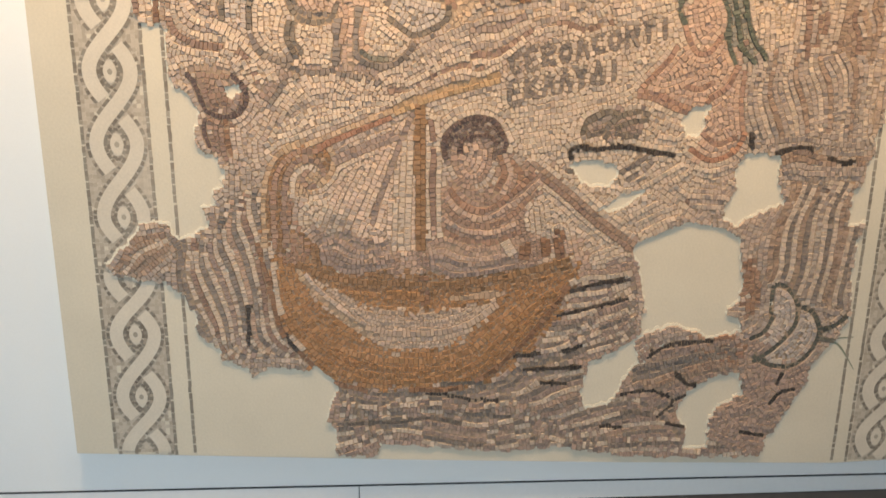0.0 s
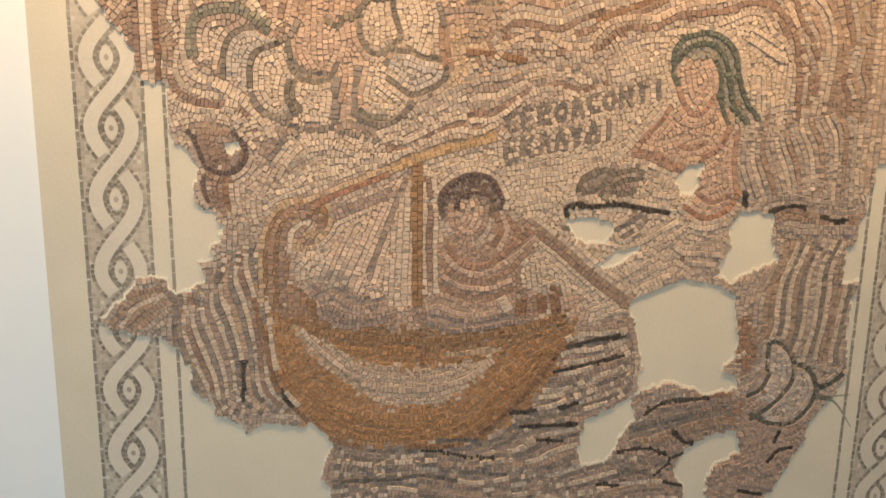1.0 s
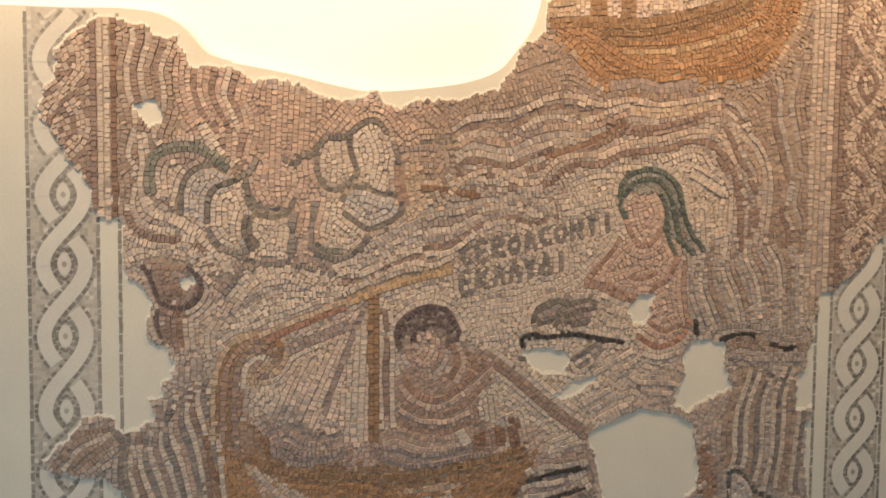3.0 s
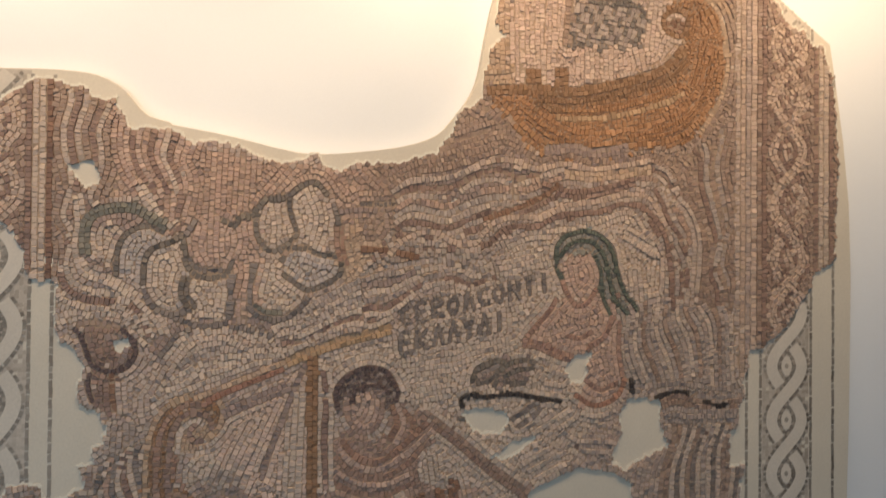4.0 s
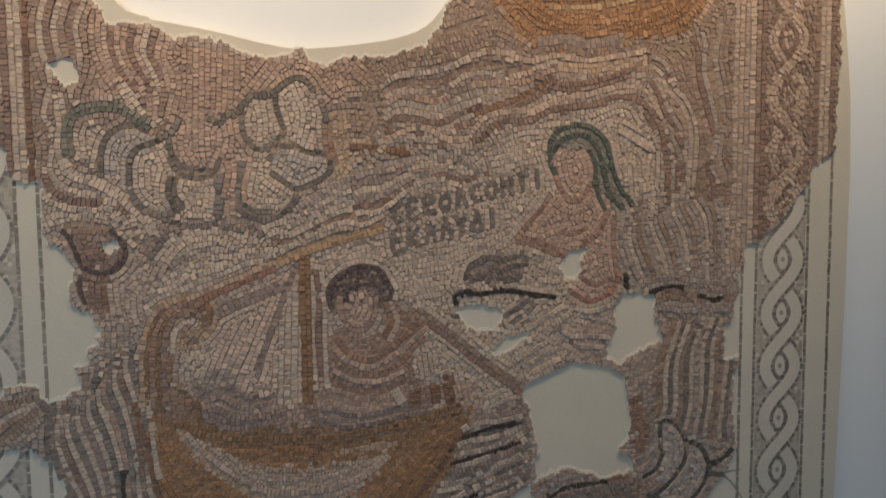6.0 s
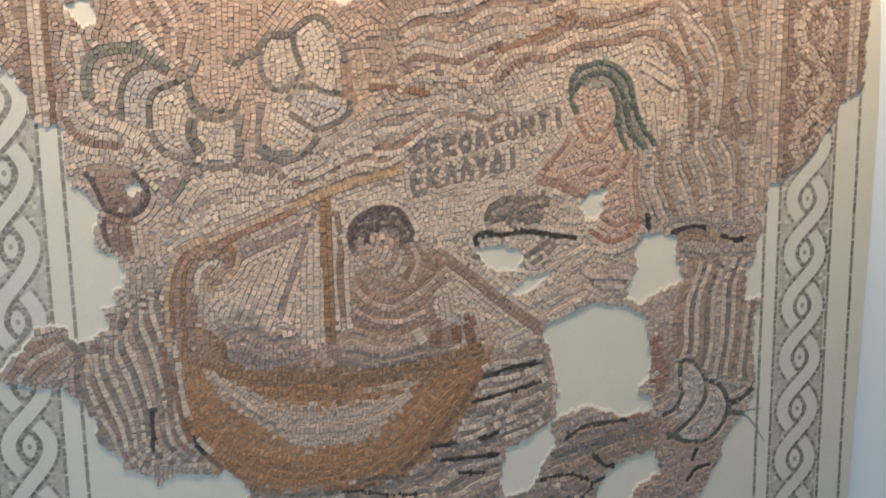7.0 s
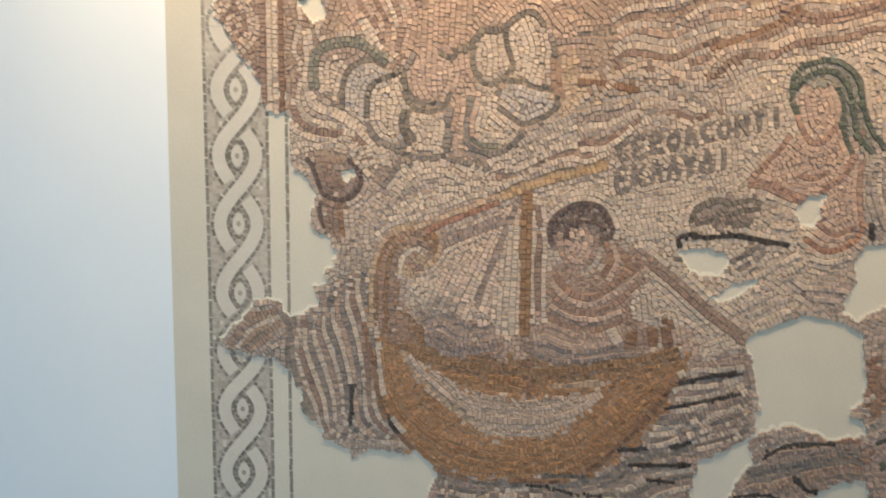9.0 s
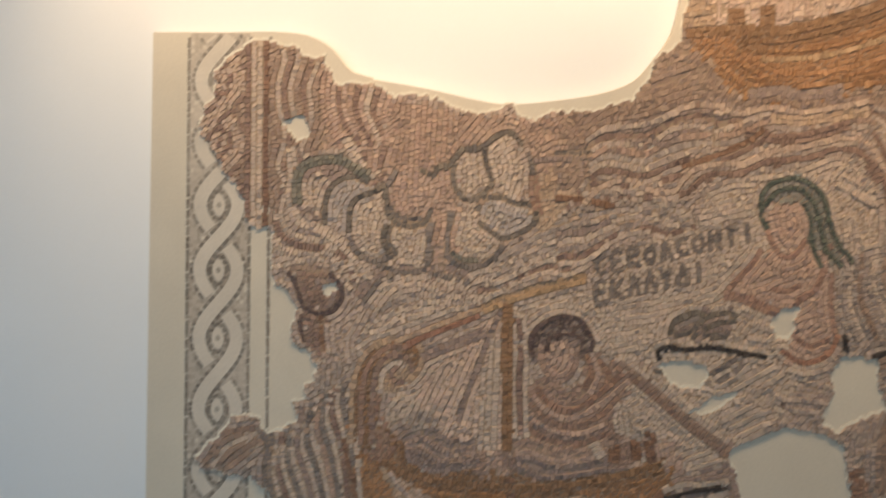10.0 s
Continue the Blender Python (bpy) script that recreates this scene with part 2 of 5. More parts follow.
# the edge of the old mosaic on it
OUTLINE += [(-0.667, 2.103), (-0.739, 2.046), (-0.783, 1.987), (-0.771, 1.962), (-0.813, 1.878), (-0.825, 1.819), (-0.786, 1.77), (-0.743, 1.695), (-0.701, 1.645), (-0.675, 1.545), (-0.616, 1.542), (-0.608, 1.523), (-0.606, 1.409), (-0.601, 1.363), (-0.56, 1.351), (-0.534, 1.316), (-0.546, 1.213), (-0.494, 1.164), (-0.468, 1.131), (-0.475, 1.09), (-0.5, 1.077), (-0.506, 1.032), (-0.542, 1.027)]
OUTLINE += [(-0.519, 0.976), (-0.566, 0.939), (-0.615, 0.931), (-0.63, 0.953), (-0.632, 0.98), (-0.724, 0.981), (-0.735, 0.949), (-0.829, 0.856), (-0.812, 0.821), (-0.667, 0.798), (-0.623, 0.765), (-0.583, 0.693), (-0.579, 0.639), (-0.515, 0.582), (-0.509, 0.551), (-0.434, 0.515), (-0.427, 0.487), (-0.365, 0.523), (-0.279, 0.508), (-0.226, 0.521), (-0.175, 0.482), (-0.159, 0.443)]
OUTLINE += [(-0.197, 0.337), (-0.172, 0.297), (-0.17, 0.207), (-0.043, 0.205), (-0.038, 0.253), (0.161, 0.228), (0.381, 0.211), (0.566, 0.22), (0.755, 0.188), (0.945, 0.17), (1.223, 0.17), (1.235, 0.228), (1.275, 0.299), (1.337, 0.409), (1.362, 0.507), (1.427, 0.584), (1.464, 0.651), (1.452, 0.774), (1.451, 0.902), (1.469, 0.965), (1.411, 0.953), (1.416, 1.067), (1.438, 1.072), (1.453, 1.15)]
OUTLINE += [(1.484, 1.328), (1.53, 1.331), (1.612, 1.4), (1.685, 1.51), (1.711, 1.565), (1.787, 1.622), (1.801, 1.904), (1.788, 2.151), (1.753, 2.317), (1.708, 2.324), (1.677, 2.364), (1.625, 2.38), (1.554, 2.479), (1.431, 2.518), (1.412, 2.586), (1.311, 2.668), (1.212, 2.72), (0.743, 2.694), (0.701, 2.632)]
OUTLINE += [(0.686, 2.54), (0.673, 2.486), (0.648, 2.421), (0.627, 2.336), (0.657, 2.297), (0.621, 2.251), (0.604, 2.171), (0.594, 2.1), (0.517, 2.044), (0.489, 1.974), (0.455, 1.93), (0.386, 1.91), (0.335, 1.889), (0.217, 1.895), (0.168, 1.864), (0.122, 1.874), (0.098, 1.91), (-0.004, 1.878)]
OUTLINE += [(-0.032, 1.895), (-0.076, 1.892), (-0.125, 1.929), (-0.235, 1.944), (-0.253, 1.926), (-0.298, 1.966), (-0.419, 1.964), (-0.46, 2.046), (-0.505, 2.043), (-0.543, 2.073), (-0.617, 2.092)]
# lost patches, filled with plaster
HOLES.append([(0.745, 0.9), (0.826, 0.944), (0.903, 0.97), (1.001, 0.957), (1.076, 0.915), (1.095, 0.815), (1.096, 0.723), (1.061, 0.674), (1.104, 0.647), (1.11, 0.613), (1.022, 0.591), (0.958, 0.615), (0.887, 0.641), (0.816, 0.614), (0.778, 0.596), (0.797, 0.68), (0.777, 0.782)])
HOLES.append([(1.064, 1.182), (1.173, 1.175), (1.177, 1.082), (1.201, 1.026), (1.103, 0.986), (1.054, 0.951), (1.02, 0.987), (1.023, 1.034), (1.051, 1.065), (1.036, 1.12)])
HOLES.append([(0.884, 1.315), (0.95, 1.328), (0.934, 1.282), (0.914, 1.226), (0.877, 1.226), (0.864, 1.277)])
HOLES.append([(0.534, 1.153), (0.587, 1.169), (0.665, 1.152), (0.687, 1.118), (0.661, 1.081), (0.575, 1.088)])
HOLES.append([(0.627, 1.012), (0.686, 1.001), (0.768, 1.07), (0.73, 1.07)])
HOLES.append([(0.632, 0.522), (0.694, 0.55), (0.776, 0.6), (0.782, 0.519), (0.73, 0.423), (0.705, 0.38), (0.629, 0.354), (0.606, 0.406)])
HOLES.append([(0.965, 0.413), (1.046, 0.465), (1.123, 0.469), (1.139, 0.393), (1.074, 0.365), (1.038, 0.315), (1.037, 0.203), (0.961, 0.207), (0.964, 0.277), (0.922, 0.334), (0.942, 0.382)])
HOLES.append([(-0.587, 1.862), (-0.514, 1.873), (-0.498, 1.821), (-0.533, 1.789), (-0.559, 1.822)])
HOLES.append([(-0.456, 1.37), (-0.418, 1.374), (-0.415, 1.348), (-0.438, 1.335), (-0.454, 1.344)])
tag("sea_field")
fill("rosy", [(-0.624, 2.087), (-0.46, 2.046), (-0.419, 1.964), (-0.076, 1.893), (0.168, 1.865), (0.455, 1.93), (0.337, 1.756), (0.238, 1.654), (0.171, 1.686), (0.103, 1.817), (-0.087, 1.697), (-0.258, 1.678), (-0.383, 1.771), (-0.613, 1.796)])
fill("umber", [(-0.675, 2.084), (-0.558, 2.09), (-0.464, 1.959), (-0.458, 1.769), (-0.558, 1.688), (-0.604, 1.547), (-0.626, 1.547)])
fill("umber", [(0.234, 1.888), (0.506, 2.018), (0.611, 2.154), (1.431, 2.489), (1.447, 2.041), (1.464, 1.728), (1.324, 1.635), (1.208, 1.813), (1.036, 1.915), (0.685, 1.921), (0.441, 1.707), (0.256, 1.62), (0.174, 1.553), (0.155, 1.685), (0.253, 1.754)])
fill("umber", [(1.151, 2.028), (1.469, 2.228), (1.49, 1.328), (1.244, 1.313), (1.188, 1.74)])
fill("tan", [(0.171, 1.686), (0.373, 1.622), (0.443, 1.556), (0.174, 1.553)])
fill("stream", [(-0.609, 1.516), (-0.321, 1.441), (-0.134, 1.427), (0.024, 1.412), (0.342, 1.522), (0.346, 1.389), (0.088, 1.317), (-0.268, 1.204), (-0.462, 1.172), (-0.523, 1.205), (-0.391, 1.301), (-0.601, 1.425)])
fill("cream", [(0.088, 1.317), (0.362, 1.389), (0.503, 1.523), (0.823, 1.587), (0.896, 1.335), (1.028, 1.202), (0.76, 0.891), (0.566, 0.929), (0.437, 1.153), (0.335, 1.203), (0.316, 1.285), (0.186, 1.285)])
fill("cream", [(0.824, 1.633), (0.98, 1.762), (1.134, 1.718), (1.178, 1.542), (1.151, 1.394), (1.038, 1.309), (1.023, 1.475)])
fill("stone", [(1.052, 1.448), (1.17, 1.449), (1.396, 1.529), (1.456, 1.133), (1.453, 0.661), (1.121, 0.666), (1.209, 0.994), (1.168, 1.185), (1.062, 1.202)])
fill("stone", [(-0.636, 0.974), (-0.335, 1.155), (-0.35, 0.833), (-0.262, 0.502), (-0.619, 0.547), (-0.826, 0.838)])
fill("pinksea", [(-0.159, 0.462), (0.338, 0.451), (0.537, 0.822), (0.759, 0.909), (0.8, 0.595), (1.184, 0.588), (1.346, 0.488), (1.214, 0.166), (-0.183, 0.207)])
fill("rust", [(0.927, 0.593), (1.139, 0.666), (1.138, 0.833), (1.084, 0.834), (1.108, 0.609), (0.927, 0.593)])
fill("rust", [(0.892, 0.575), (1.092, 0.59), (1.119, 0.512), (0.972, 0.496)])
fill("mauve", [(0.33, 1.823), (0.483, 1.878), (0.586, 1.932), (0.782, 1.93), (1.133, 1.942), (1.134, 1.862), (0.855, 1.855), (0.676, 1.798), (0.501, 1.76), (0.331, 1.706)])
fill("sand", [(0.399, 1.716), (0.57, 1.795), (0.675, 1.832), (0.783, 1.835), (0.676, 1.738), (0.571, 1.676), (0.433, 1.683)])
fill("cream", [(0.677, 1.661), (0.856, 1.733), (1.041, 1.754), (1.154, 1.667), (1.184, 1.454), (1.062, 1.455), (1.023, 1.63), (0.93, 1.696), (0.83, 1.646), (0.822, 1.507), (0.643, 1.506)])
fill("stream", [(-0.383, 1.156), (-0.328, 1.301), (-0.197, 1.411), (-0.071, 1.411), (0.088, 1.443), (0.342, 1.522), (0.345, 1.413), (0.088, 1.341), (-0.138, 1.261), (-0.268, 1.22)])
fill("umber", [(1.259, 1.848), (1.404, 2.033), (1.417, 1.436), (1.29, 1.436)])
tag("boat")
fill("cream", [(-0.278, 0.971), (-0.207, 1.105), (-0.075, 1.204), (0.072, 1.285), (0.153, 1.277), (0.171, 1.087), (0.326, 0.896), (0.404, 1.136), (0.455, 1.119), (0.741, 0.909), (0.554, 0.822), (-0.216, 0.849)])
fill("rose", [(-0.238, 0.936), (-0.112, 0.969), (0.02, 0.899), (0.088, 0.916), (0.549, 0.929), (0.538, 0.804), (0.02, 0.792), (-0.216, 0.849)])
fill("ochre", [(-0.338, 1.155), (-0.367, 1.09), (-0.37, 0.937), (-0.338, 0.797), (-0.289, 0.606), (-0.218, 0.53), (-0.114, 0.476), (0.017, 0.447), (0.177, 0.447), (0.302, 0.46), (0.407, 0.527), (0.484, 0.62), (0.542, 0.703), (0.577, 0.785), (0.562, 0.84), (0.363, 0.802), (0.191, 0.787), (0.02, 0.798), (-0.149, 0.827), (-0.239, 0.901), (-0.284, 1.022), (-0.207, 1.105), (-0.214, 1.163), (-0.268, 1.204)])
fill("umberhull", [(-0.278, 0.971), (-0.149, 0.848), (0.02, 0.805), (0.191, 0.79), (0.363, 0.806), (0.544, 0.849), (0.555, 0.804), (0.365, 0.752), (0.157, 0.745), (-0.083, 0.758), (-0.216, 0.831), (-0.263, 0.919)])
fill("sand", [(-0.243, 0.796), (-0.151, 0.759), (-0.015, 0.712), (0.192, 0.699), (0.341, 0.678), (0.351, 0.632), (0.281, 0.605), (0.158, 0.573), (-0.016, 0.606), (-0.153, 0.677)])
fill("rust", [(-0.365, 1.09), (-0.303, 1.139), (-0.268, 1.122), (-0.277, 0.988), (-0.235, 0.884), (-0.316, 0.841), (-0.362, 0.937)])
fill("robe", [(-0.088, 0.926), (0.029, 0.937), (0.03, 0.817), (-0.082, 0.826)])
fill("robe", [(0.164, 0.88), (0.327, 0.885), (0.337, 0.806), (0.174, 0.798)])
fill("mauve", [(-0.22, 0.962), (-0.145, 1.004), (-0.071, 0.978), (-0.08, 0.909), (-0.197, 0.901)])
fill("pale", [(-0.167, 1.088), (0.023, 1.253), (0.08, 1.301), (0.079, 0.898), (-0.08, 0.935), (-0.146, 0.97)])
fill("umberhull", [(-0.258, 0.84), (-0.141, 0.803), (0.096, 0.788), (0.302, 0.799), (0.543, 0.86), (0.544, 0.833), (0.373, 0.762), (0.096, 0.756), (-0.074, 0.767), (-0.209, 0.795)])
fill("ochre", [(-0.209, 0.791), (-0.074, 0.767), (0.096, 0.756), (0.2, 0.751), (0.373, 0.766), (0.551, 0.806), (0.481, 0.678), (0.31, 0.484), (0.134, 0.45), (-0.077, 0.44), (-0.249, 0.532), (-0.33, 0.671), (-0.367, 0.814), (-0.356, 0.884), (-0.258, 0.84)])
fill("sand", [(-0.275, 0.84), (-0.225, 0.813), (-0.142, 0.759), (-0.058, 0.713), (0.097, 0.698), (0.252, 0.718), (0.338, 0.744), (0.322, 0.699), (0.202, 0.59), (0.098, 0.569), (-0.007, 0.574), (-0.11, 0.64), (-0.21, 0.732)])
fill("umberhull", [(-0.158, 0.812), (-0.141, 0.833), (0.096, 0.819), (0.37, 0.834), (0.371, 0.807), (0.096, 0.783)])
fill("umberhull", [(-0.363, 0.903), (-0.358, 1.073), (-0.332, 1.155), (-0.285, 1.201), (-0.212, 1.217), (-0.165, 1.179), (-0.174, 1.122), (-0.206, 1.138), (-0.27, 1.155), (-0.298, 1.072), (-0.289, 0.902)])
fill("tan", [(-0.289, 1.089), (-0.278, 1.155), (-0.221, 1.18), (-0.182, 1.138), (-0.2, 1.08), (-0.258, 1.055)])
fill("stone", [(-0.18, 0.995), (-0.105, 1.004), (-0.098, 0.952), (-0.189, 0.952)])
fill("rosy", [(-0.073, 0.908), (0.019, 0.916), (0.019, 0.855), (-0.073, 0.856)])
fill("robe", [(0.104, 0.916), (0.299, 0.915), (0.436, 0.932), (0.44, 0.834), (0.104, 0.828)])
tag("second_boat")
fill("tan", [(0.628, 2.49), (1.335, 2.587), (1.398, 2.403), (1.253, 2.244), (0.888, 2.123), (0.614, 2.125)])
fill("pale", [(0.7, 2.532), (1.355, 2.608), (1.274, 2.432), (1.174, 2.239), (0.888, 2.141), (0.704, 2.139), (0.665, 2.421)])
fill("ochre", [(0.605, 2.12), (0.704, 2.129), (0.888, 2.132), (1.039, 2.167), (1.174, 2.212), (1.243, 2.29), (1.262, 2.384), (1.195, 2.416), (1.294, 2.467), (1.364, 2.42), (1.394, 2.328), (1.397, 2.216), (1.372, 2.13), (1.302, 2.016), (1.213, 1.966), (1.097, 1.958), (1.001, 1.936), (0.926, 1.919), (0.797, 1.923), (0.705, 1.998)])
fill("umberhull", [(0.759, 2.116), (0.888, 2.128), (1.039, 2.164), (1.174, 2.208), (1.243, 2.253), (1.253, 2.198), (1.078, 2.124), (0.888, 2.082), (0.778, 2.069)])
fill("ochre", [(0.815, 2.021), (1.039, 2.031), (1.253, 2.106), (1.252, 2.041), (1.039, 1.977), (0.815, 1.968)])
fill("hatch", [(0.887, 2.406), (0.981, 2.443), (1.136, 2.394), (1.101, 2.308), (1.058, 2.281), (0.865, 2.271)])
fill("brown", [(1.175, 2.365), (1.204, 2.374), (1.254, 2.378), (1.246, 2.331), (1.21, 2.332)])
crack([(0.781, 2.603), (0.789, 2.441), (0.781, 2.243)])
crack([(0.925, 2.652), (0.888, 2.521), (0.871, 2.375)])
crack([(0.692, 2.469), (0.685, 2.326)])
crack([(1.026, 2.643), (0.978, 2.547)])
crack([(0.691, 1.934), (0.688, 1.79)])
crack([(0.023, 1.187), (0.021, 0.968)])
crack([(-0.12, 0.442), (-0.091, 0.334)])
crack([(0.323, 1.789), (0.329, 1.655)])
tag("inscription")
line("letter", [(0.381, 1.467), (0.358, 1.457), (0.353, 1.437), (0.359, 1.419), (0.382, 1.419)])
line("letter", [(0.428, 1.48), (0.399, 1.475), (0.401, 1.421), (0.43, 1.427)])
line("letter", [(0.4, 1.448), (0.423, 1.453)])
line("letter", [(0.448, 1.433), (0.446, 1.486), (0.475, 1.481), (0.447, 1.459), (0.477, 1.438)])
line("letter", [(0.507, 1.5), (0.523, 1.476), (0.51, 1.447), (0.494, 1.47), (0.507, 1.5)])
line("letter", [(0.542, 1.455), (0.554, 1.511)])
line("letter", [(0.554, 1.511), (0.571, 1.461)])
line("letter", [(0.615, 1.522), (0.593, 1.513), (0.588, 1.493), (0.595, 1.475), (0.618, 1.475)])
line("letter", [(0.648, 1.533), (0.664, 1.51), (0.651, 1.48), (0.635, 1.504), (0.648, 1.533)])
line("letter", [(0.684, 1.489), (0.68, 1.542)])
line("letter", [(0.68, 1.542), (0.713, 1.495)])
line("letter", [(0.713, 1.495), (0.709, 1.547)])
line("letter", [(0.727, 1.553), (0.756, 1.559)])
line("letter", [(0.742, 1.556), (0.746, 1.503)])
line("letter", [(0.788, 1.567), (0.793, 1.514)])
line("letter", [(0.382, 1.39), (0.353, 1.386), (0.354, 1.331), (0.384, 1.336)])
line("letter", [(0.353, 1.358), (0.377, 1.362)])
line("letter", [(0.401, 1.342), (0.4, 1.396)])
line("letter", [(0.429, 1.4), (0.403, 1.369)])
line("letter", [(0.403, 1.369), (0.431, 1.346)])
line("letter", [(0.449, 1.352), (0.461, 1.409)])
line("letter", [(0.461, 1.409), (0.478, 1.357)])
line("letter", [(0.496, 1.363), (0.508, 1.419)])
line("letter", [(0.508, 1.419), (0.525, 1.367)])
line("letter", [(0.502, 1.383), (0.517, 1.385)])
line("letter", [(0.54, 1.427), (0.556, 1.403)])
line("letter", [(0.569, 1.432), (0.556, 1.403)])
line("letter", [(0.556, 1.403), (0.558, 1.376)])
line("letter", [(0.59, 1.384), (0.602, 1.44)])
line("letter", [(0.602, 1.44), (0.62, 1.388)])
line("letter", [(0.59, 1.384), (0.62, 1.388)])
line("letter", [(0.649, 1.451), (0.652, 1.397)])
tag("sea_field")
line("black", [(0.115, 0.423), (0.195, 0.413), (0.267, 0.396), (0.339, 0.394)])
line("black", [(0.385, 0.542), (0.469, 0.552)])
line("black", [(0.541, 0.553), (0.602, 0.574)])
line("black", [(0.473, 0.454), (0.555, 0.446)])
line("black", [(0.557, 0.756), (0.644, 0.779), (0.741, 0.79)])
line("black", [(0.517, 0.676), (0.631, 0.702), (0.736, 0.728)])
line("black", [(0.417, 0.498), (0.552, 0.501), (0.606, 0.503)])
line("black", [(0.814, 0.528), (0.892, 0.575), (1.019, 0.582)])
line("black", [(0.74, 0.407), (0.831, 0.416), (0.898, 0.389), (0.909, 0.369), (0.861, 0.32)])
line("black", [(0.909, 0.375), (0.953, 0.398)])
line("black", [(0.91, 0.478), (0.95, 0.437), (0.982, 0.433)])
line("black", [(0.897, 0.299), (0.954, 0.285)])
line("black", [(1.146, 0.261), (1.224, 0.245)])
line("black", [(1.233, 0.361), (1.263, 0.4), (1.309, 0.409)])
line("black", [(1.264, 0.47), (1.25, 0.431)])
line("black", [(0.673, 0.294), (0.739, 0.289)])
line("black", [(-0.422, 0.727), (-0.429, 0.599)])
line("greydark", [(-0.162, 0.322), (0.016, 0.326), (0.124, 0.337), (0.223, 0.316)])
line("greydark", [(0.232, 0.346), (0.377, 0.336)])
line("greydark", [(0.159, 0.455), (0.284, 0.456)])
line("greydark", [(0.744, 0.343), (0.838, 0.336)])
line("black", [(1.16, 1.183), (1.219, 1.197), (1.271, 1.198)])
line("black", [(1.319, 1.166), (1.365, 1.154), (1.403, 1.157)])
line("black", [(1.077, 1.239), (1.082, 1.199)])
line("black", [(0.823, 0.555), (0.832, 0.555)])
line("black", [(0.54, 1.166), (0.535, 1.19), (0.565, 1.202), (0.617, 1.195)])
line("black", [(0.544, 1.192), (0.595, 1.197)])
line("black", [(0.609, 1.193), (0.688, 1.202), (0.766, 1.19), (0.846, 1.177)])
line("black", [(-0.314, 0.634), (-0.302, 0.597), (-0.285, 0.575)])
line("hatch", [(0.53, 1.131), (0.573, 1.126), (0.617, 1.102)])
tag("gourds")
line("moss", [(1.203, 0.665), (1.204, 0.762), (1.253, 0.75), (1.285, 0.701), (1.286, 0.635), (1.234, 0.564), (1.165, 0.511)])
line("moss", [(1.289, 0.701), (1.341, 0.67), (1.368, 0.604), (1.343, 0.537), (1.289, 0.493), (1.213, 0.499), (1.164, 0.527)])
line("moss", [(1.147, 0.589), (1.185, 0.611), (1.212, 0.664)])
line("moss", [(1.367, 0.614), (1.411, 0.627), (1.45, 0.657)])
line("moss", [(1.371, 0.585), (1.424, 0.576)])
fill("greycream", [(1.211, 0.749), (1.255, 0.739), (1.279, 0.692), (1.272, 0.625), (1.205, 0.569), (1.157, 0.589), (1.197, 0.636)])
fill("greycream", [(1.298, 0.686), (1.343, 0.653), (1.36, 0.605), (1.329, 0.543), (1.269, 0.505), (1.192, 0.519), (1.276, 0.596)])
# plain fish shape: mauve body with grey strokes
tag("vessel")
fill("mauve", [(0.567, 1.238), (0.587, 1.282), (0.645, 1.308), (0.731, 1.309), (0.764, 1.284), (0.732, 1.232), (0.671, 1.223), (0.616, 1.224)])
line("rockgrey", [(0.567, 1.238), (0.584, 1.28), (0.637, 1.303), (0.666, 1.299)])
line("greydark", [(0.581, 1.233), (0.623, 1.245), (0.651, 1.269)])
line("stone", [(0.583, 1.255), (0.613, 1.272), (0.643, 1.286)])
line("rockgrey", [(0.636, 1.226), (0.667, 1.283), (0.723, 1.303), (0.759, 1.297)])
line("greydark", [(0.663, 1.242), (0.698, 1.235), (0.732, 1.234)])
line("stone", [(0.681, 1.289), (0.715, 1.291), (0.746, 1.29)])
line("rockgrey", [(0.665, 1.255), (0.707, 1.273), (0.75, 1.28)])
line("greymid", [(0.676, 1.114), (0.726, 1.148), (0.758, 1.17)])
line("greymid", [(0.711, 1.101), (0.753, 1.126), (0.785, 1.16)])
tag("round_motif")
fill("brownmix", [(-0.553, 1.409), (-0.447, 1.414), (-0.403, 1.376), (-0.397, 1.335), (-0.426, 1.297), (-0.501, 1.307), (-0.525, 1.355)])
fill("brownmix", [(-0.52, 1.293), (-0.455, 1.288), (-0.448, 1.188), (-0.5, 1.192)])
line("umberdark", [(-0.556, 1.409), (-0.535, 1.379), (-0.521, 1.332), (-0.507, 1.304), (-0.467, 1.288), (-0.423, 1.297), (-0.396, 1.335), (-0.403, 1.376), (-0.435, 1.407)])
line("umber", [(-0.549, 1.419), (-0.501, 1.425), (-0.447, 1.416)])
line("umberdark", [(-0.515, 1.285), (-0.52, 1.25), (-0.507, 1.208)])
line("brown", [(-0.455, 1.285), (-0.455, 1.229), (-0.449, 1.18)])
line("mauve", [(-0.473, 1.379), (-0.441, 1.387), (-0.419, 1.356), (-0.43, 1.316)])
tag("draped_figure")
fill("hair", [(0.169, 1.16), (0.165, 1.222), (0.201, 1.265), (0.258, 1.287), (0.309, 1.269), (0.342, 1.215), (0.338, 1.185), (0.308, 1.175), (0.29, 1.208), (0.24, 1.211), (0.221, 1.184), (0.205, 1.143)])
line("umberdark", [(0.171, 1.167), (0.165, 1.217), (0.197, 1.263), (0.255, 1.287), (0.309, 1.271), (0.342, 1.219), (0.338, 1.188)])
line("umberdark", [(0.211, 1.184), (0.218, 1.221), (0.26, 1.235), (0.302, 1.229), (0.316, 1.207)])
line("cream", [(0.152, 1.163), (0.146, 1.224), (0.187, 1.278), (0.254, 1.303), (0.32, 1.286), (0.361, 1.222)])
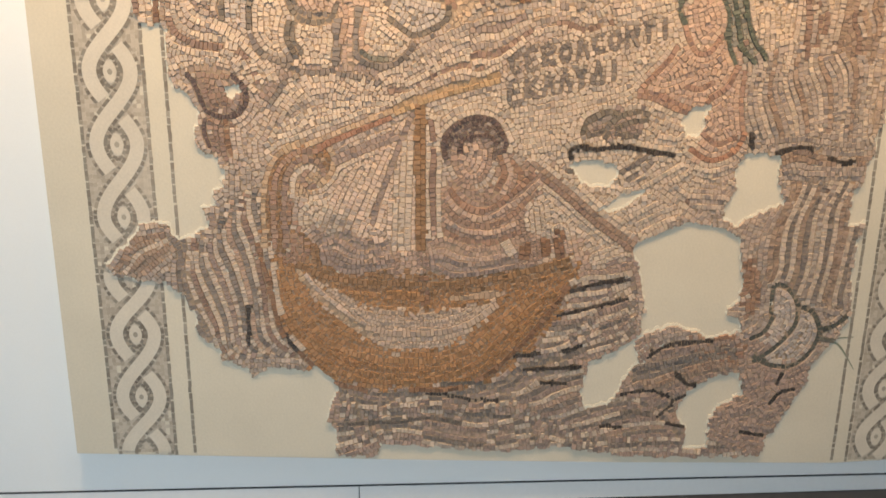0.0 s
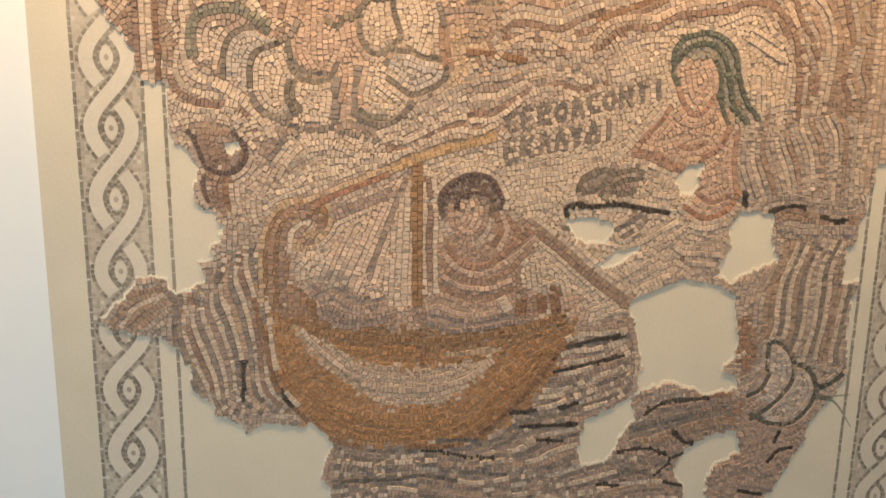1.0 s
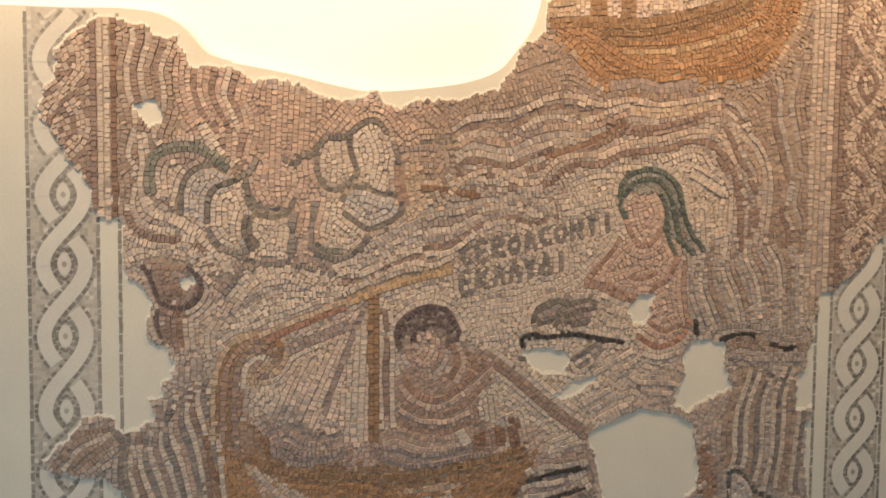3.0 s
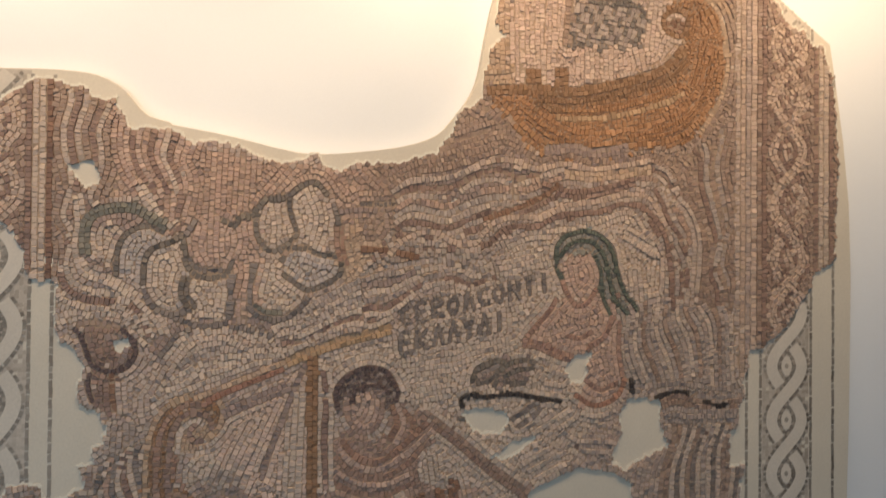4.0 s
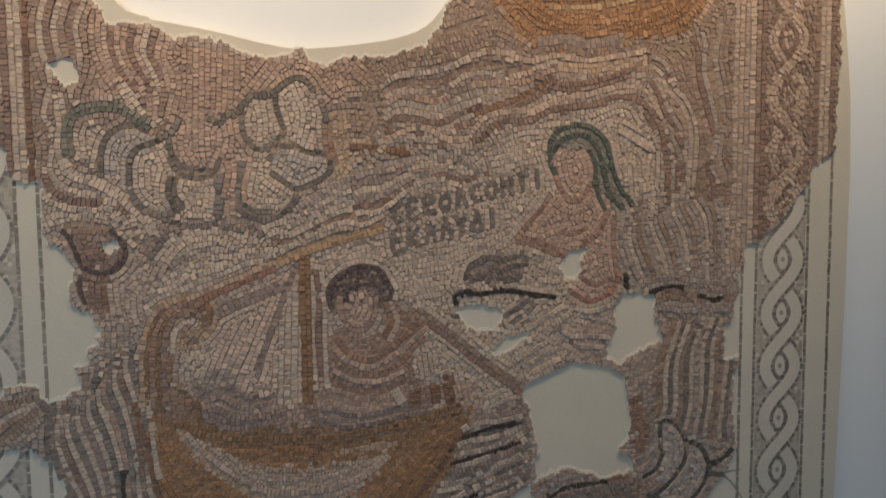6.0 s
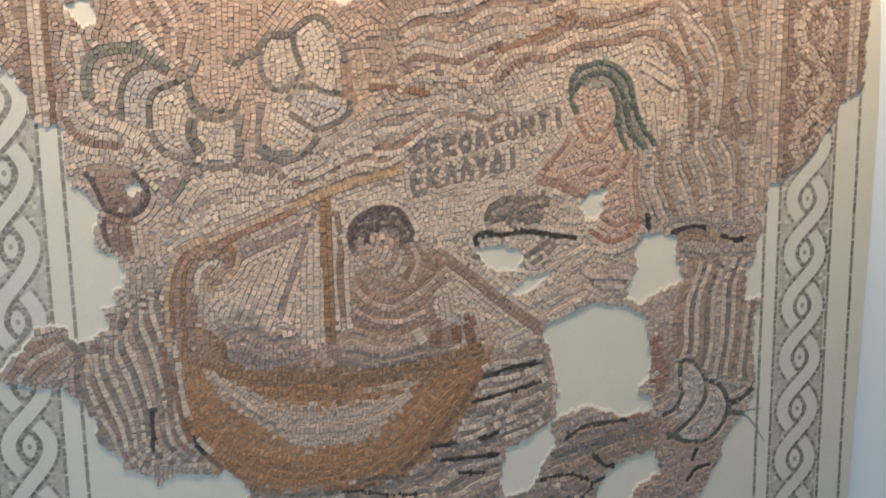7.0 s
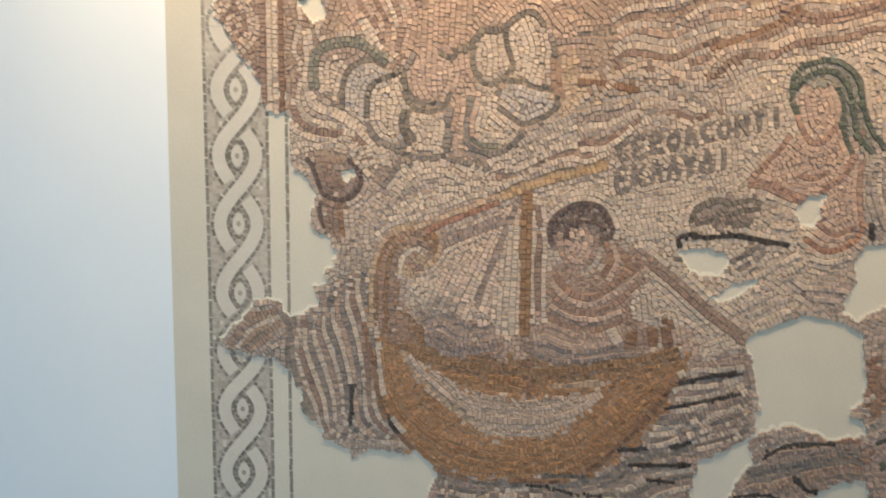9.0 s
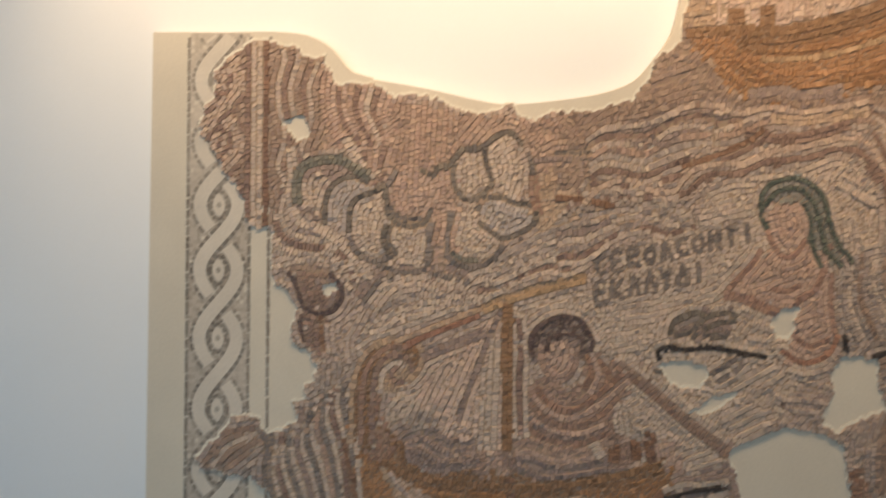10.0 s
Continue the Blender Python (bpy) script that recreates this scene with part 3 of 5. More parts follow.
fill("robe", [(0.142, 0.897), (0.146, 1.036), (0.187, 1.1), (0.271, 1.078), (0.321, 1.103), (0.319, 1.178), (0.464, 1.106), (0.408, 1.017), (0.395, 0.895)])
fill("rose", [(0.196, 1.2), (0.252, 1.22), (0.292, 1.2), (0.29, 1.137), (0.257, 1.1), (0.212, 1.117)])
line("robe", [(0.191, 1.19), (0.2, 1.137), (0.234, 1.1), (0.274, 1.11), (0.296, 1.153), (0.299, 1.2)])
line("rust", [(0.179, 1.078), (0.222, 1.032), (0.289, 1.014), (0.364, 1.06), (0.43, 1.119)])
line("rose", [(0.171, 1.056), (0.219, 1.008), (0.293, 0.99), (0.373, 1.035), (0.447, 1.099)])
line("rust", [(0.161, 1.032), (0.214, 0.984), (0.291, 0.966), (0.366, 0.997), (0.415, 1.048)])
line("rust", [(0.326, 1.178), (0.34, 1.128), (0.318, 1.072)])
line("rose", [(0.344, 1.17), (0.362, 1.12), (0.339, 1.069)])
line("rust", [(0.361, 1.162), (0.391, 1.116), (0.364, 1.06)])
line("rose", [(0.158, 0.993), (0.223, 0.953), (0.308, 0.945), (0.384, 0.974)])
line("rust", [(0.155, 0.958), (0.215, 0.925), (0.309, 0.917), (0.39, 0.944)])
line("brown", [(0.405, 0.859), (0.412, 0.904)], 2)
line("brown", [(0.479, 0.867), (0.472, 0.921)], 2)
line("brown", [(0.521, 0.867), (0.511, 0.92)], 2)
tag("long_haired_figure")
fill("greengrey", [(0.83, 1.607), (0.838, 1.663), (0.878, 1.691), (0.948, 1.696), (1.01, 1.648), (1.035, 1.56), (1.095, 1.458), (1.017, 1.434), (0.979, 1.49), (0.967, 1.595), (0.93, 1.629), (0.872, 1.625)])
line("greendark", [(0.83, 1.597), (0.833, 1.653), (0.875, 1.69), (0.948, 1.696), (1.008, 1.648), (1.031, 1.564), (1.057, 1.504), (1.099, 1.458)])
line("greendark", [(0.842, 1.62), (0.875, 1.66), (0.939, 1.668), (0.982, 1.626), (1.001, 1.551), (1.024, 1.486), (1.062, 1.446)])
line("greendark", [(0.952, 1.626), (0.975, 1.577), (0.979, 1.507), (1.006, 1.444)])
line("greengrey", [(0.967, 1.647), (0.995, 1.595), (1.012, 1.525), (1.05, 1.458)])
line("greendark", [(0.828, 1.593), (0.843, 1.555)])
fill("flesh", [(0.843, 1.597), (0.872, 1.623), (0.93, 1.626), (0.967, 1.586), (0.959, 1.516), (0.922, 1.472), (0.88, 1.472), (0.851, 1.528)])
line("terracotta", [(0.843, 1.58), (0.858, 1.521), (0.891, 1.472), (0.928, 1.476), (0.959, 1.518)])
fill("flesh", [(0.849, 1.481), (0.97, 1.494), (1.029, 1.442), (1.041, 1.309), (1.03, 1.198), (0.903, 1.164), (0.925, 1.258), (0.864, 1.325), (0.729, 1.36), (0.772, 1.432)])
line("terracotta", [(0.725, 1.357), (0.774, 1.349), (0.837, 1.321), (0.882, 1.307)], 2)
line("terracotta", [(0.735, 1.374), (0.765, 1.404), (0.808, 1.452), (0.829, 1.486)])
line("flesh", [(0.756, 1.374), (0.809, 1.366), (0.88, 1.395)])
line("terracotta", [(0.863, 1.378), (0.907, 1.369), (0.943, 1.386)])
line("terracotta", [(1.014, 1.438), (0.988, 1.377), (0.935, 1.335)])
line("terracotta", [(1.038, 1.421), (1.035, 1.334), (1.049, 1.247)])
line("russet", [(0.892, 1.196), (0.956, 1.161), (1.028, 1.186), (1.06, 1.246)])
line("terracotta", [(0.918, 1.248), (0.973, 1.209), (1.027, 1.229)])
tag("boat")
line("umberhull", [(0.094, 1.325), (0.095, 1.154), (0.096, 0.898)], 2)
line("yellow", [(0.023, 1.306), (0.096, 1.338), (0.185, 1.365), (0.32, 1.4)], 2)
fill("ochre", [(-0.336, 1.139), (-0.288, 1.199), (-0.212, 1.22), (-0.164, 1.188), (-0.221, 1.188), (-0.295, 1.155)])
line("tan", [(-0.236, 1.207), (-0.139, 1.246), (-0.041, 1.285), (0.023, 1.309)])
line("russet", [(-0.204, 1.201), (-0.107, 1.24), (0.007, 1.285)])
line("mauve", [(-0.157, 1.161), (-0.075, 1.197), (0.023, 1.236)], 2)
line("mauve", [(0.075, 1.301), (0.031, 1.2), (-0.011, 1.088), (-0.046, 0.977)])
line("cream", [(0.068, 1.22), (0.063, 1.07), (0.058, 0.898)])
line("cream", [(0.049, 1.22), (0.043, 1.071), (0.037, 0.898)])
line("cream", [(0.029, 1.22), (0.023, 1.071), (0.017, 0.899)])
line("brownmix", [(0.124, 1.277), (0.134, 1.203), (0.128, 1.087), (0.135, 0.967)])
line("cream", [(0.143, 1.269), (0.15, 1.17), (0.148, 1.07), (0.152, 0.932)])
line("tan", [(-0.363, 0.903), (-0.362, 1.056), (-0.335, 1.152), (-0.288, 1.199), (-0.212, 1.22), (-0.16, 1.184), (-0.164, 1.13), (-0.2, 1.089)])
line("brownmix", [(-0.305, 0.902), (-0.302, 1.056), (-0.288, 1.131), (-0.246, 1.168), (-0.198, 1.155), (-0.188, 1.114), (-0.224, 1.085), (-0.248, 1.109), (-0.231, 1.135)])
line("cream", [(-0.278, 1.055), (-0.272, 1.114), (-0.238, 1.145), (-0.213, 1.135)])
line("rust", [(-0.337, 0.902), (-0.333, 1.056), (-0.313, 1.139), (-0.261, 1.188), (-0.205, 1.191)])
line("umber", [(0.428, 1.153), (0.542, 1.064), (0.636, 0.984), (0.751, 0.9)])
line("brownmix", [(0.417, 1.14), (0.531, 1.051), (0.624, 0.97), (0.739, 0.886)])
line("brown", [(-0.388, 0.919), (-0.357, 0.779), (-0.331, 0.653), (-0.282, 0.575), (-0.181, 0.476), (-0.077, 0.437)])
line("brown", [(0.063, 0.438), (0.205, 0.439), (0.31, 0.49), (0.414, 0.586), (0.498, 0.693), (0.547, 0.766)])
line("umberhull", [(-0.274, 0.848), (-0.141, 0.801), (0.096, 0.785), (0.302, 0.797), (0.543, 0.856)])
line("tan", [(-0.275, 0.84), (-0.226, 0.768), (-0.143, 0.686), (-0.058, 0.623)])
line("pale", [(-0.263, 0.843), (-0.213, 0.774), (-0.133, 0.701)])
line("tan", [(0.183, 0.737), (0.269, 0.741), (0.356, 0.753)])
line("ochre", [(-0.006, 0.753), (0.096, 0.745)], 2)
line("brown", [(0.105, 0.81), (0.11, 0.72)], 2)
guide([(-0.343, 0.778), (-0.297, 0.652), (-0.197, 0.54), (-0.077, 0.473), (0.098, 0.469), (0.256, 0.514), (0.376, 0.643), (0.495, 0.752)])
guide([(-0.21, 0.741), (-0.075, 0.649), (0.097, 0.628), (0.236, 0.654), (0.339, 0.726)])
guide([(-0.317, 0.814), (-0.262, 0.688), (-0.145, 0.577), (0.028, 0.533), (0.203, 0.543), (0.324, 0.625), (0.444, 0.734)])
guide([(0.006, 1.204), (-0.053, 1.071), (-0.105, 0.935)])
guide([(-0.076, 1.138), (-0.119, 1.055), (-0.163, 0.953)])
guide([(-0.035, 1.154), (-0.078, 1.054), (-0.13, 0.944)])
guide([(0.314, 1.019), (0.333, 0.932), (0.352, 0.879)])
guide([(0.441, 1.019), (0.453, 0.931)])
guide([(0.179, 1.003), (0.197, 0.924)])
line("cream", [(0.342, 0.932), (0.372, 0.879)], 2)
line("cream", [(0.47, 0.949), (0.49, 0.869)], 2)
line("brown", [(0.513, 0.949), (0.53, 0.878)], 2)
tag("second_boat")
line("stone", [(0.885, 2.395), (0.908, 2.389)], 2)
line("stone", [(0.93, 2.394), (0.953, 2.388)], 2)
line("stone", [(0.976, 2.393), (0.999, 2.387)], 2)
line("stone", [(1.022, 2.392), (1.045, 2.386)], 2)
line("stone", [(1.068, 2.39), (1.091, 2.385)], 2)
line("stone", [(0.902, 2.365), (0.925, 2.36)], 2)
line("stone", [(0.947, 2.364), (0.97, 2.359)], 2)
line("stone", [(0.993, 2.363), (1.016, 2.357)], 2)
line("stone", [(1.039, 2.362), (1.062, 2.356)], 2)
line("stone", [(1.085, 2.36), (1.108, 2.355)], 2)
line("stone", [(0.874, 2.333), (0.897, 2.327)], 2)
line("stone", [(0.919, 2.331), (0.942, 2.326)], 2)
line("stone", [(0.965, 2.33), (0.987, 2.324)], 2)
line("stone", [(1.01, 2.328), (1.033, 2.323)], 2)
line("stone", [(1.056, 2.327), (1.079, 2.321)], 2)
line("stone", [(0.891, 2.303), (0.914, 2.297)], 2)
line("stone", [(0.936, 2.302), (0.959, 2.296)], 2)
line("stone", [(0.982, 2.3), (1.005, 2.294)], 2)
line("stone", [(1.028, 2.299), (1.051, 2.293)], 2)
line("umber", [(0.871, 2.501), (0.868, 2.383), (0.859, 2.274)], 2)
line("umberhull", [(1.258, 2.393), (1.224, 2.406), (1.185, 2.388), (1.179, 2.354), (1.206, 2.326), (1.246, 2.329), (1.262, 2.384)])
line("umberhull", [(0.605, 2.12), (0.704, 2.129), (0.888, 2.13), (1.039, 2.165), (1.174, 2.21), (1.249, 2.285)], 2)
line("yellow", [(0.824, 2.044), (1.001, 2.057), (1.155, 2.099), (1.245, 2.14)])
line("umberhull", [(0.749, 2.195), (0.751, 2.131)], 3)
line("umberhull", [(0.841, 2.204), (0.843, 2.136)], 3)
line("tan", [(1.214, 2.442), (1.294, 2.467), (1.364, 2.416), (1.394, 2.324), (1.397, 2.212), (1.372, 2.125), (1.304, 2.014)])
guide([(0.71, 2.479), (0.718, 2.149)])
guide([(0.774, 2.502), (0.786, 2.153)])
guide([(0.821, 2.506), (0.817, 2.217)])
guide([(0.925, 2.26), (0.926, 2.143)])
guide([(1.001, 2.265), (1.005, 2.16)])
guide([(1.097, 2.289), (1.116, 2.199)])
guide([(1, 2.521), (1.116, 2.494), (1.274, 2.497)])
guide([(1.155, 2.46), (1.136, 2.274)])
guide([(0.65, 2.092), (0.815, 1.959), (1.039, 1.968), (1.233, 2.004), (1.352, 2.139), (1.373, 2.308), (1.324, 2.417)])
guide([(0.704, 2.104), (0.889, 2.007), (1.116, 2.035), (1.272, 2.116), (1.343, 2.306)])
tag("round_rocks")
fill("greycream", [(-0.532, 1.605), (-0.533, 1.706), (-0.482, 1.739), (-0.4, 1.743), (-0.316, 1.694), (-0.27, 1.667), (-0.261, 1.568), (-0.26, 1.464), (-0.321, 1.453), (-0.374, 1.512), (-0.45, 1.551)])
fill("mauve", [(-0.532, 1.605), (-0.533, 1.706), (-0.482, 1.739), (-0.4, 1.743), (-0.339, 1.71), (-0.377, 1.69), (-0.422, 1.674), (-0.446, 1.629), (-0.45, 1.551), (-0.502, 1.579)])
fill("cream", [(-0.514, 1.613), (-0.506, 1.683), (-0.467, 1.704), (-0.437, 1.684), (-0.452, 1.637), (-0.457, 1.582)])
fill("cream", [(-0.365, 1.599), (-0.308, 1.637), (-0.278, 1.647), (-0.269, 1.584), (-0.275, 1.472), (-0.321, 1.464), (-0.364, 1.52)])
fill("rose", [(-0.255, 1.696), (-0.171, 1.737), (-0.076, 1.707), (-0.044, 1.618), (-0.138, 1.593), (-0.192, 1.552), (-0.254, 1.584), (-0.27, 1.632)])
fill("cream", [(-0.253, 1.544), (-0.191, 1.536), (-0.134, 1.553), (-0.133, 1.44), (-0.213, 1.424), (-0.257, 1.464)])
fill("cream", [(-0.064, 1.731), (-0.038, 1.773), (0.021, 1.782), (0.035, 1.684), (0.012, 1.651), (-0.028, 1.631), (-0.06, 1.659)])
fill("cream", [(0.026, 1.782), (0.066, 1.816), (0.118, 1.793), (0.149, 1.703), (0.133, 1.653), (0.084, 1.636), (0.043, 1.685)])
fill("greycream", [(0.004, 1.611), (0.028, 1.635), (0.101, 1.623), (0.166, 1.612), (0.167, 1.563), (0.134, 1.538), (0.078, 1.518), (0.013, 1.562)])
fill("cream", [(-0.074, 1.529), (-0.012, 1.599), (0.07, 1.513), (0.054, 1.467), (-0.002, 1.443), (-0.065, 1.459)])
fill("flesh", [(-0.138, 1.585), (-0.067, 1.618), (-0.073, 1.408), (-0.143, 1.408)])
fill("tan", [(0.162, 1.703), (0.231, 1.721), (0.232, 1.621), (0.175, 1.588)])
line("rockgreen", [(-0.529, 1.613), (-0.534, 1.659), (-0.524, 1.71), (-0.478, 1.737), (-0.408, 1.742), (-0.355, 1.716), (-0.321, 1.694)], 2)
line("rockgrey", [(-0.45, 1.551), (-0.446, 1.626), (-0.42, 1.672), (-0.369, 1.692), (-0.324, 1.674)])
line("rockgrey", [(-0.377, 1.528), (-0.374, 1.595), (-0.353, 1.629), (-0.308, 1.647), (-0.275, 1.663), (-0.265, 1.619)])
line("greymid", [(-0.377, 1.517), (-0.351, 1.472), (-0.305, 1.447), (-0.244, 1.458)])
line("rockgrey", [(-0.274, 1.619), (-0.26, 1.584), (-0.237, 1.559), (-0.192, 1.546), (-0.153, 1.559), (-0.138, 1.591)])
line("greymid", [(-0.268, 1.632), (-0.249, 1.59), (-0.215, 1.568), (-0.169, 1.572)])
line("rockgrey", [(-0.163, 1.713), (-0.127, 1.696), (-0.118, 1.721), (-0.083, 1.728), (-0.068, 1.749), (-0.046, 1.776)])
line("greydark", [(-0.046, 1.777), (-0.006, 1.78), (0.024, 1.79)])
line("rockgrey", [(-0.061, 1.748), (-0.072, 1.699), (-0.06, 1.654), (-0.028, 1.626), (0.02, 1.648), (0.044, 1.675)])
line("greydark", [(0.023, 1.782), (0.025, 1.74), (0.045, 1.681)])
line("rockgrey", [(0.026, 1.79), (0.056, 1.817), (0.098, 1.827), (0.128, 1.793)])
line("rockgrey", [(0.004, 1.599), (0.023, 1.632), (0.068, 1.634), (0.109, 1.618), (0.163, 1.611)])
line("rockgrey", [(0.008, 1.56), (0.037, 1.538), (0.078, 1.515), (0.134, 1.536), (0.167, 1.558), (0.174, 1.594)])
line("greymid", [(-0.086, 1.463), (-0.057, 1.438), (0.006, 1.432), (0.054, 1.463), (0.081, 1.498)])
line("rockgreen", [(-0.077, 1.472), (-0.042, 1.453), (0.006, 1.45)])
line("rockgrey", [(-0.261, 1.552), (-0.268, 1.504), (-0.244, 1.463)], 2)
line("greymid", [(-0.305, 1.445), (-0.228, 1.413), (-0.148, 1.419)])
line("rust", [(0.165, 1.703), (0.169, 1.637), (0.183, 1.588)], 2)
line("brown", [(-0.443, 1.629), (-0.457, 1.582)])
line("mauve", [(0.165, 1.744), (0.23, 1.751), (0.272, 1.747)])
line("greymid", [(-0.24, 1.709), (-0.266, 1.663), (-0.274, 1.619)])
line("greymid", [(-0.136, 1.585), (-0.14, 1.504), (-0.145, 1.416)])
line("greymid", [(-0.072, 1.592), (-0.085, 1.529), (-0.086, 1.463)])
line("greymid", [(0.148, 1.769), (0.165, 1.703), (0.163, 1.629)])
line("rose", [(-0.229, 1.696), (-0.239, 1.632), (-0.215, 1.584)])
line("rose", [(-0.178, 1.721), (-0.182, 1.649), (-0.177, 1.585)])
line("rose", [(-0.124, 1.706), (-0.115, 1.65), (-0.13, 1.601)])
line("cream", [(0.074, 1.792), (0.099, 1.727), (0.087, 1.661)])
line("cream", [(-0.029, 1.752), (-0.021, 1.7), (-0.025, 1.651)])
tag("sea_field")
line("cream", [(-0.389, 1.804), (-0.352, 1.738), (-0.312, 1.688)], 2)
line("cream", [(-0.552, 1.776), (-0.545, 1.698), (-0.551, 1.628), (-0.531, 1.566), (-0.457, 1.535), (-0.397, 1.496), (-0.343, 1.441), (-0.317, 1.393)], 2)
line("sand", [(0.587, 1.898), (0.675, 1.913), (0.764, 1.888), (0.855, 1.905), (0.946, 1.892), (1.058, 1.91), (1.133, 1.926)])
line("mauve", [(0.791, 1.943), (0.872, 1.956), (0.965, 1.942), (1.058, 1.963)], 2)
line("tan", [(0.855, 1.875), (0.947, 1.869), (1.04, 1.881), (1.134, 1.898)], 2)
line("sand", [(0.315, 1.619), (0.365, 1.67), (0.442, 1.688), (0.519, 1.655), (0.575, 1.659), (0.624, 1.715), (0.694, 1.737), (0.784, 1.742), (0.856, 1.775), (0.966, 1.793), (1.059, 1.816), (1.134, 1.806), (1.192, 1.721)])
line("brownmix", [(0.624, 1.663), (0.677, 1.707), (0.766, 1.714), (0.856, 1.75), (0.966, 1.759), (1.04, 1.786), (1.116, 1.773), (1.169, 1.721), (1.2, 1.632), (1.217, 1.454)])
line("brown", [(0.597, 1.731), (0.676, 1.757), (0.765, 1.793), (0.833, 1.837)])
line("brownmix", [(0.783, 1.835), (0.892, 1.812), (1.003, 1.832), (1.077, 1.857)], 2)
line("mauve", [(0.483, 1.81), (0.544, 1.795), (0.587, 1.813)])
line("mauve", [(0.233, 1.53), (0.316, 1.539), (0.392, 1.573)])
line("brown", [(0.232, 1.638), (0.315, 1.631), (0.4, 1.615)])
line("greydark", [(0.23, 1.767), (0.33, 1.77)])
STROKES = len(LINES)
tag("sea_field")
bands("gcbcgcmcgcr", [(-0.631, 0.931), (-0.609, 0.801), (-0.579, 0.639), (-0.508, 0.56)], [(-0.365, 1.098), (-0.365, 0.937), (-0.339, 0.788), (-0.292, 0.606), (-0.252, 0.521)])
bands("ucumg", [(-0.802, 0.838), (-0.737, 0.932), (-0.638, 0.957)], [(-0.756, 0.806), (-0.695, 0.854), (-0.633, 0.905)])
bands("gmcgmcrgmc", [(-0.159, 0.439), (-0.001, 0.432), (0.195, 0.431), (0.338, 0.443), (0.426, 0.517), (0.551, 0.524)], [(-0.164, 0.227), (0.016, 0.266), (0.288, 0.234), (0.565, 0.23), (0.754, 0.2), (1.211, 0.187)])
bands("cgcmcgcmgc", [(0.556, 0.776), (0.643, 0.802), (0.756, 0.823)], [(0.427, 0.488), (0.551, 0.524), (0.693, 0.569), (0.771, 0.615)])
bands("mgumgr", [(0.769, 0.519), (0.911, 0.565), (1.094, 0.571)], [(0.752, 0.221), (0.934, 0.298), (1.188, 0.392)])
bands("uwbwsuwbs", [(0.313, 1.839), (0.397, 1.892), (0.499, 1.921), (0.586, 1.946), (0.674, 1.956), (0.764, 1.921), (0.854, 1.938), (0.946, 1.913), (1.039, 1.92), (1.133, 1.948), (1.2, 1.9), (1.278, 1.813), (1.308, 1.688), (1.319, 1.436)], [(0.314, 1.759), (0.398, 1.805), (0.501, 1.802), (0.587, 1.844), (0.675, 1.836), (0.764, 1.861), (0.855, 1.879), (0.947, 1.866), (1.04, 1.863), (1.134, 1.878), (1.211, 1.829), (1.265, 1.723), (1.285, 1.58), (1.29, 1.436)])
bands("rswbrwsb", [(0.314, 1.759), (0.398, 1.805), (0.501, 1.802), (0.587, 1.844), (0.675, 1.836), (0.764, 1.861), (0.855, 1.879), (0.947, 1.866), (1.04, 1.863), (1.134, 1.878), (1.211, 1.829), (1.265, 1.723), (1.285, 1.58), (1.29, 1.436)], [(0.315, 1.681), (0.399, 1.727), (0.502, 1.709), (0.588, 1.741), (0.676, 1.747), (0.747, 1.769), (0.855, 1.802), (0.947, 1.813), (1.04, 1.835), (1.115, 1.841), (1.188, 1.782), (1.237, 1.669), (1.255, 1.562), (1.259, 1.436)])
bands("swbwswbw", [(0.315, 1.681), (0.399, 1.727), (0.502, 1.709), (0.588, 1.741), (0.676, 1.747), (0.747, 1.769), (0.855, 1.802), (0.947, 1.813), (1.04, 1.835), (1.115, 1.841), (1.188, 1.782), (1.237, 1.669), (1.255, 1.562), (1.259, 1.436)], [(0.232, 1.572), (0.332, 1.614), (0.4, 1.623), (0.503, 1.608), (0.589, 1.625), (0.642, 1.669), (0.73, 1.696), (0.82, 1.722), (0.929, 1.738), (1.04, 1.766), (1.116, 1.752), (1.17, 1.668), (1.189, 1.561), (1.198, 1.437)])
bands("sccsbcsc", [(0.233, 1.558), (0.332, 1.592), (0.434, 1.61), (0.581, 1.602), (0.642, 1.643)], [(0.234, 1.431), (0.334, 1.464), (0.418, 1.519), (0.538, 1.532), (0.643, 1.532)])
bands("ubsusubs", [(1.22, 1.918), (1.284, 1.831), (1.32, 1.688), (1.333, 1.436)], [(1.4, 2.042), (1.393, 1.906), (1.406, 1.689), (1.413, 1.436)])
bands("sscsusscsu", [(1.034, 1.456), (1.056, 1.335), (1.086, 1.219)], [(1.382, 1.529), (1.415, 1.368), (1.437, 1.218)])
bands("usbu", [(1.176, 1.165), (1.253, 1.181), (1.342, 1.174), (1.46, 1.157)], [(1.183, 1.096), (1.279, 1.112), (1.369, 1.105), (1.46, 1.087)])
bands("ucgcugcscgcu", [(1.218, 1.096), (1.209, 1.017), (1.185, 0.909), (1.163, 0.772)], [(1.462, 1.078), (1.434, 0.944), (1.424, 0.835), (1.435, 0.676)])
bands("cbccbc", [(-0.574, 1.69), (-0.575, 1.581), (-0.53, 1.532), (-0.456, 1.508), (-0.389, 1.469), (-0.332, 1.406)], [(-0.604, 1.573), (-0.598, 1.496), (-0.529, 1.46), (-0.455, 1.433), (-0.395, 1.386), (-0.357, 1.354)])
bands("ccb", [(-0.607, 1.437), (-0.545, 1.443), (-0.453, 1.438), (-0.382, 1.41), (-0.343, 1.371)], [(-0.602, 1.402), (-0.546, 1.431), (-0.454, 1.425), (-0.389, 1.398), (-0.357, 1.36)])
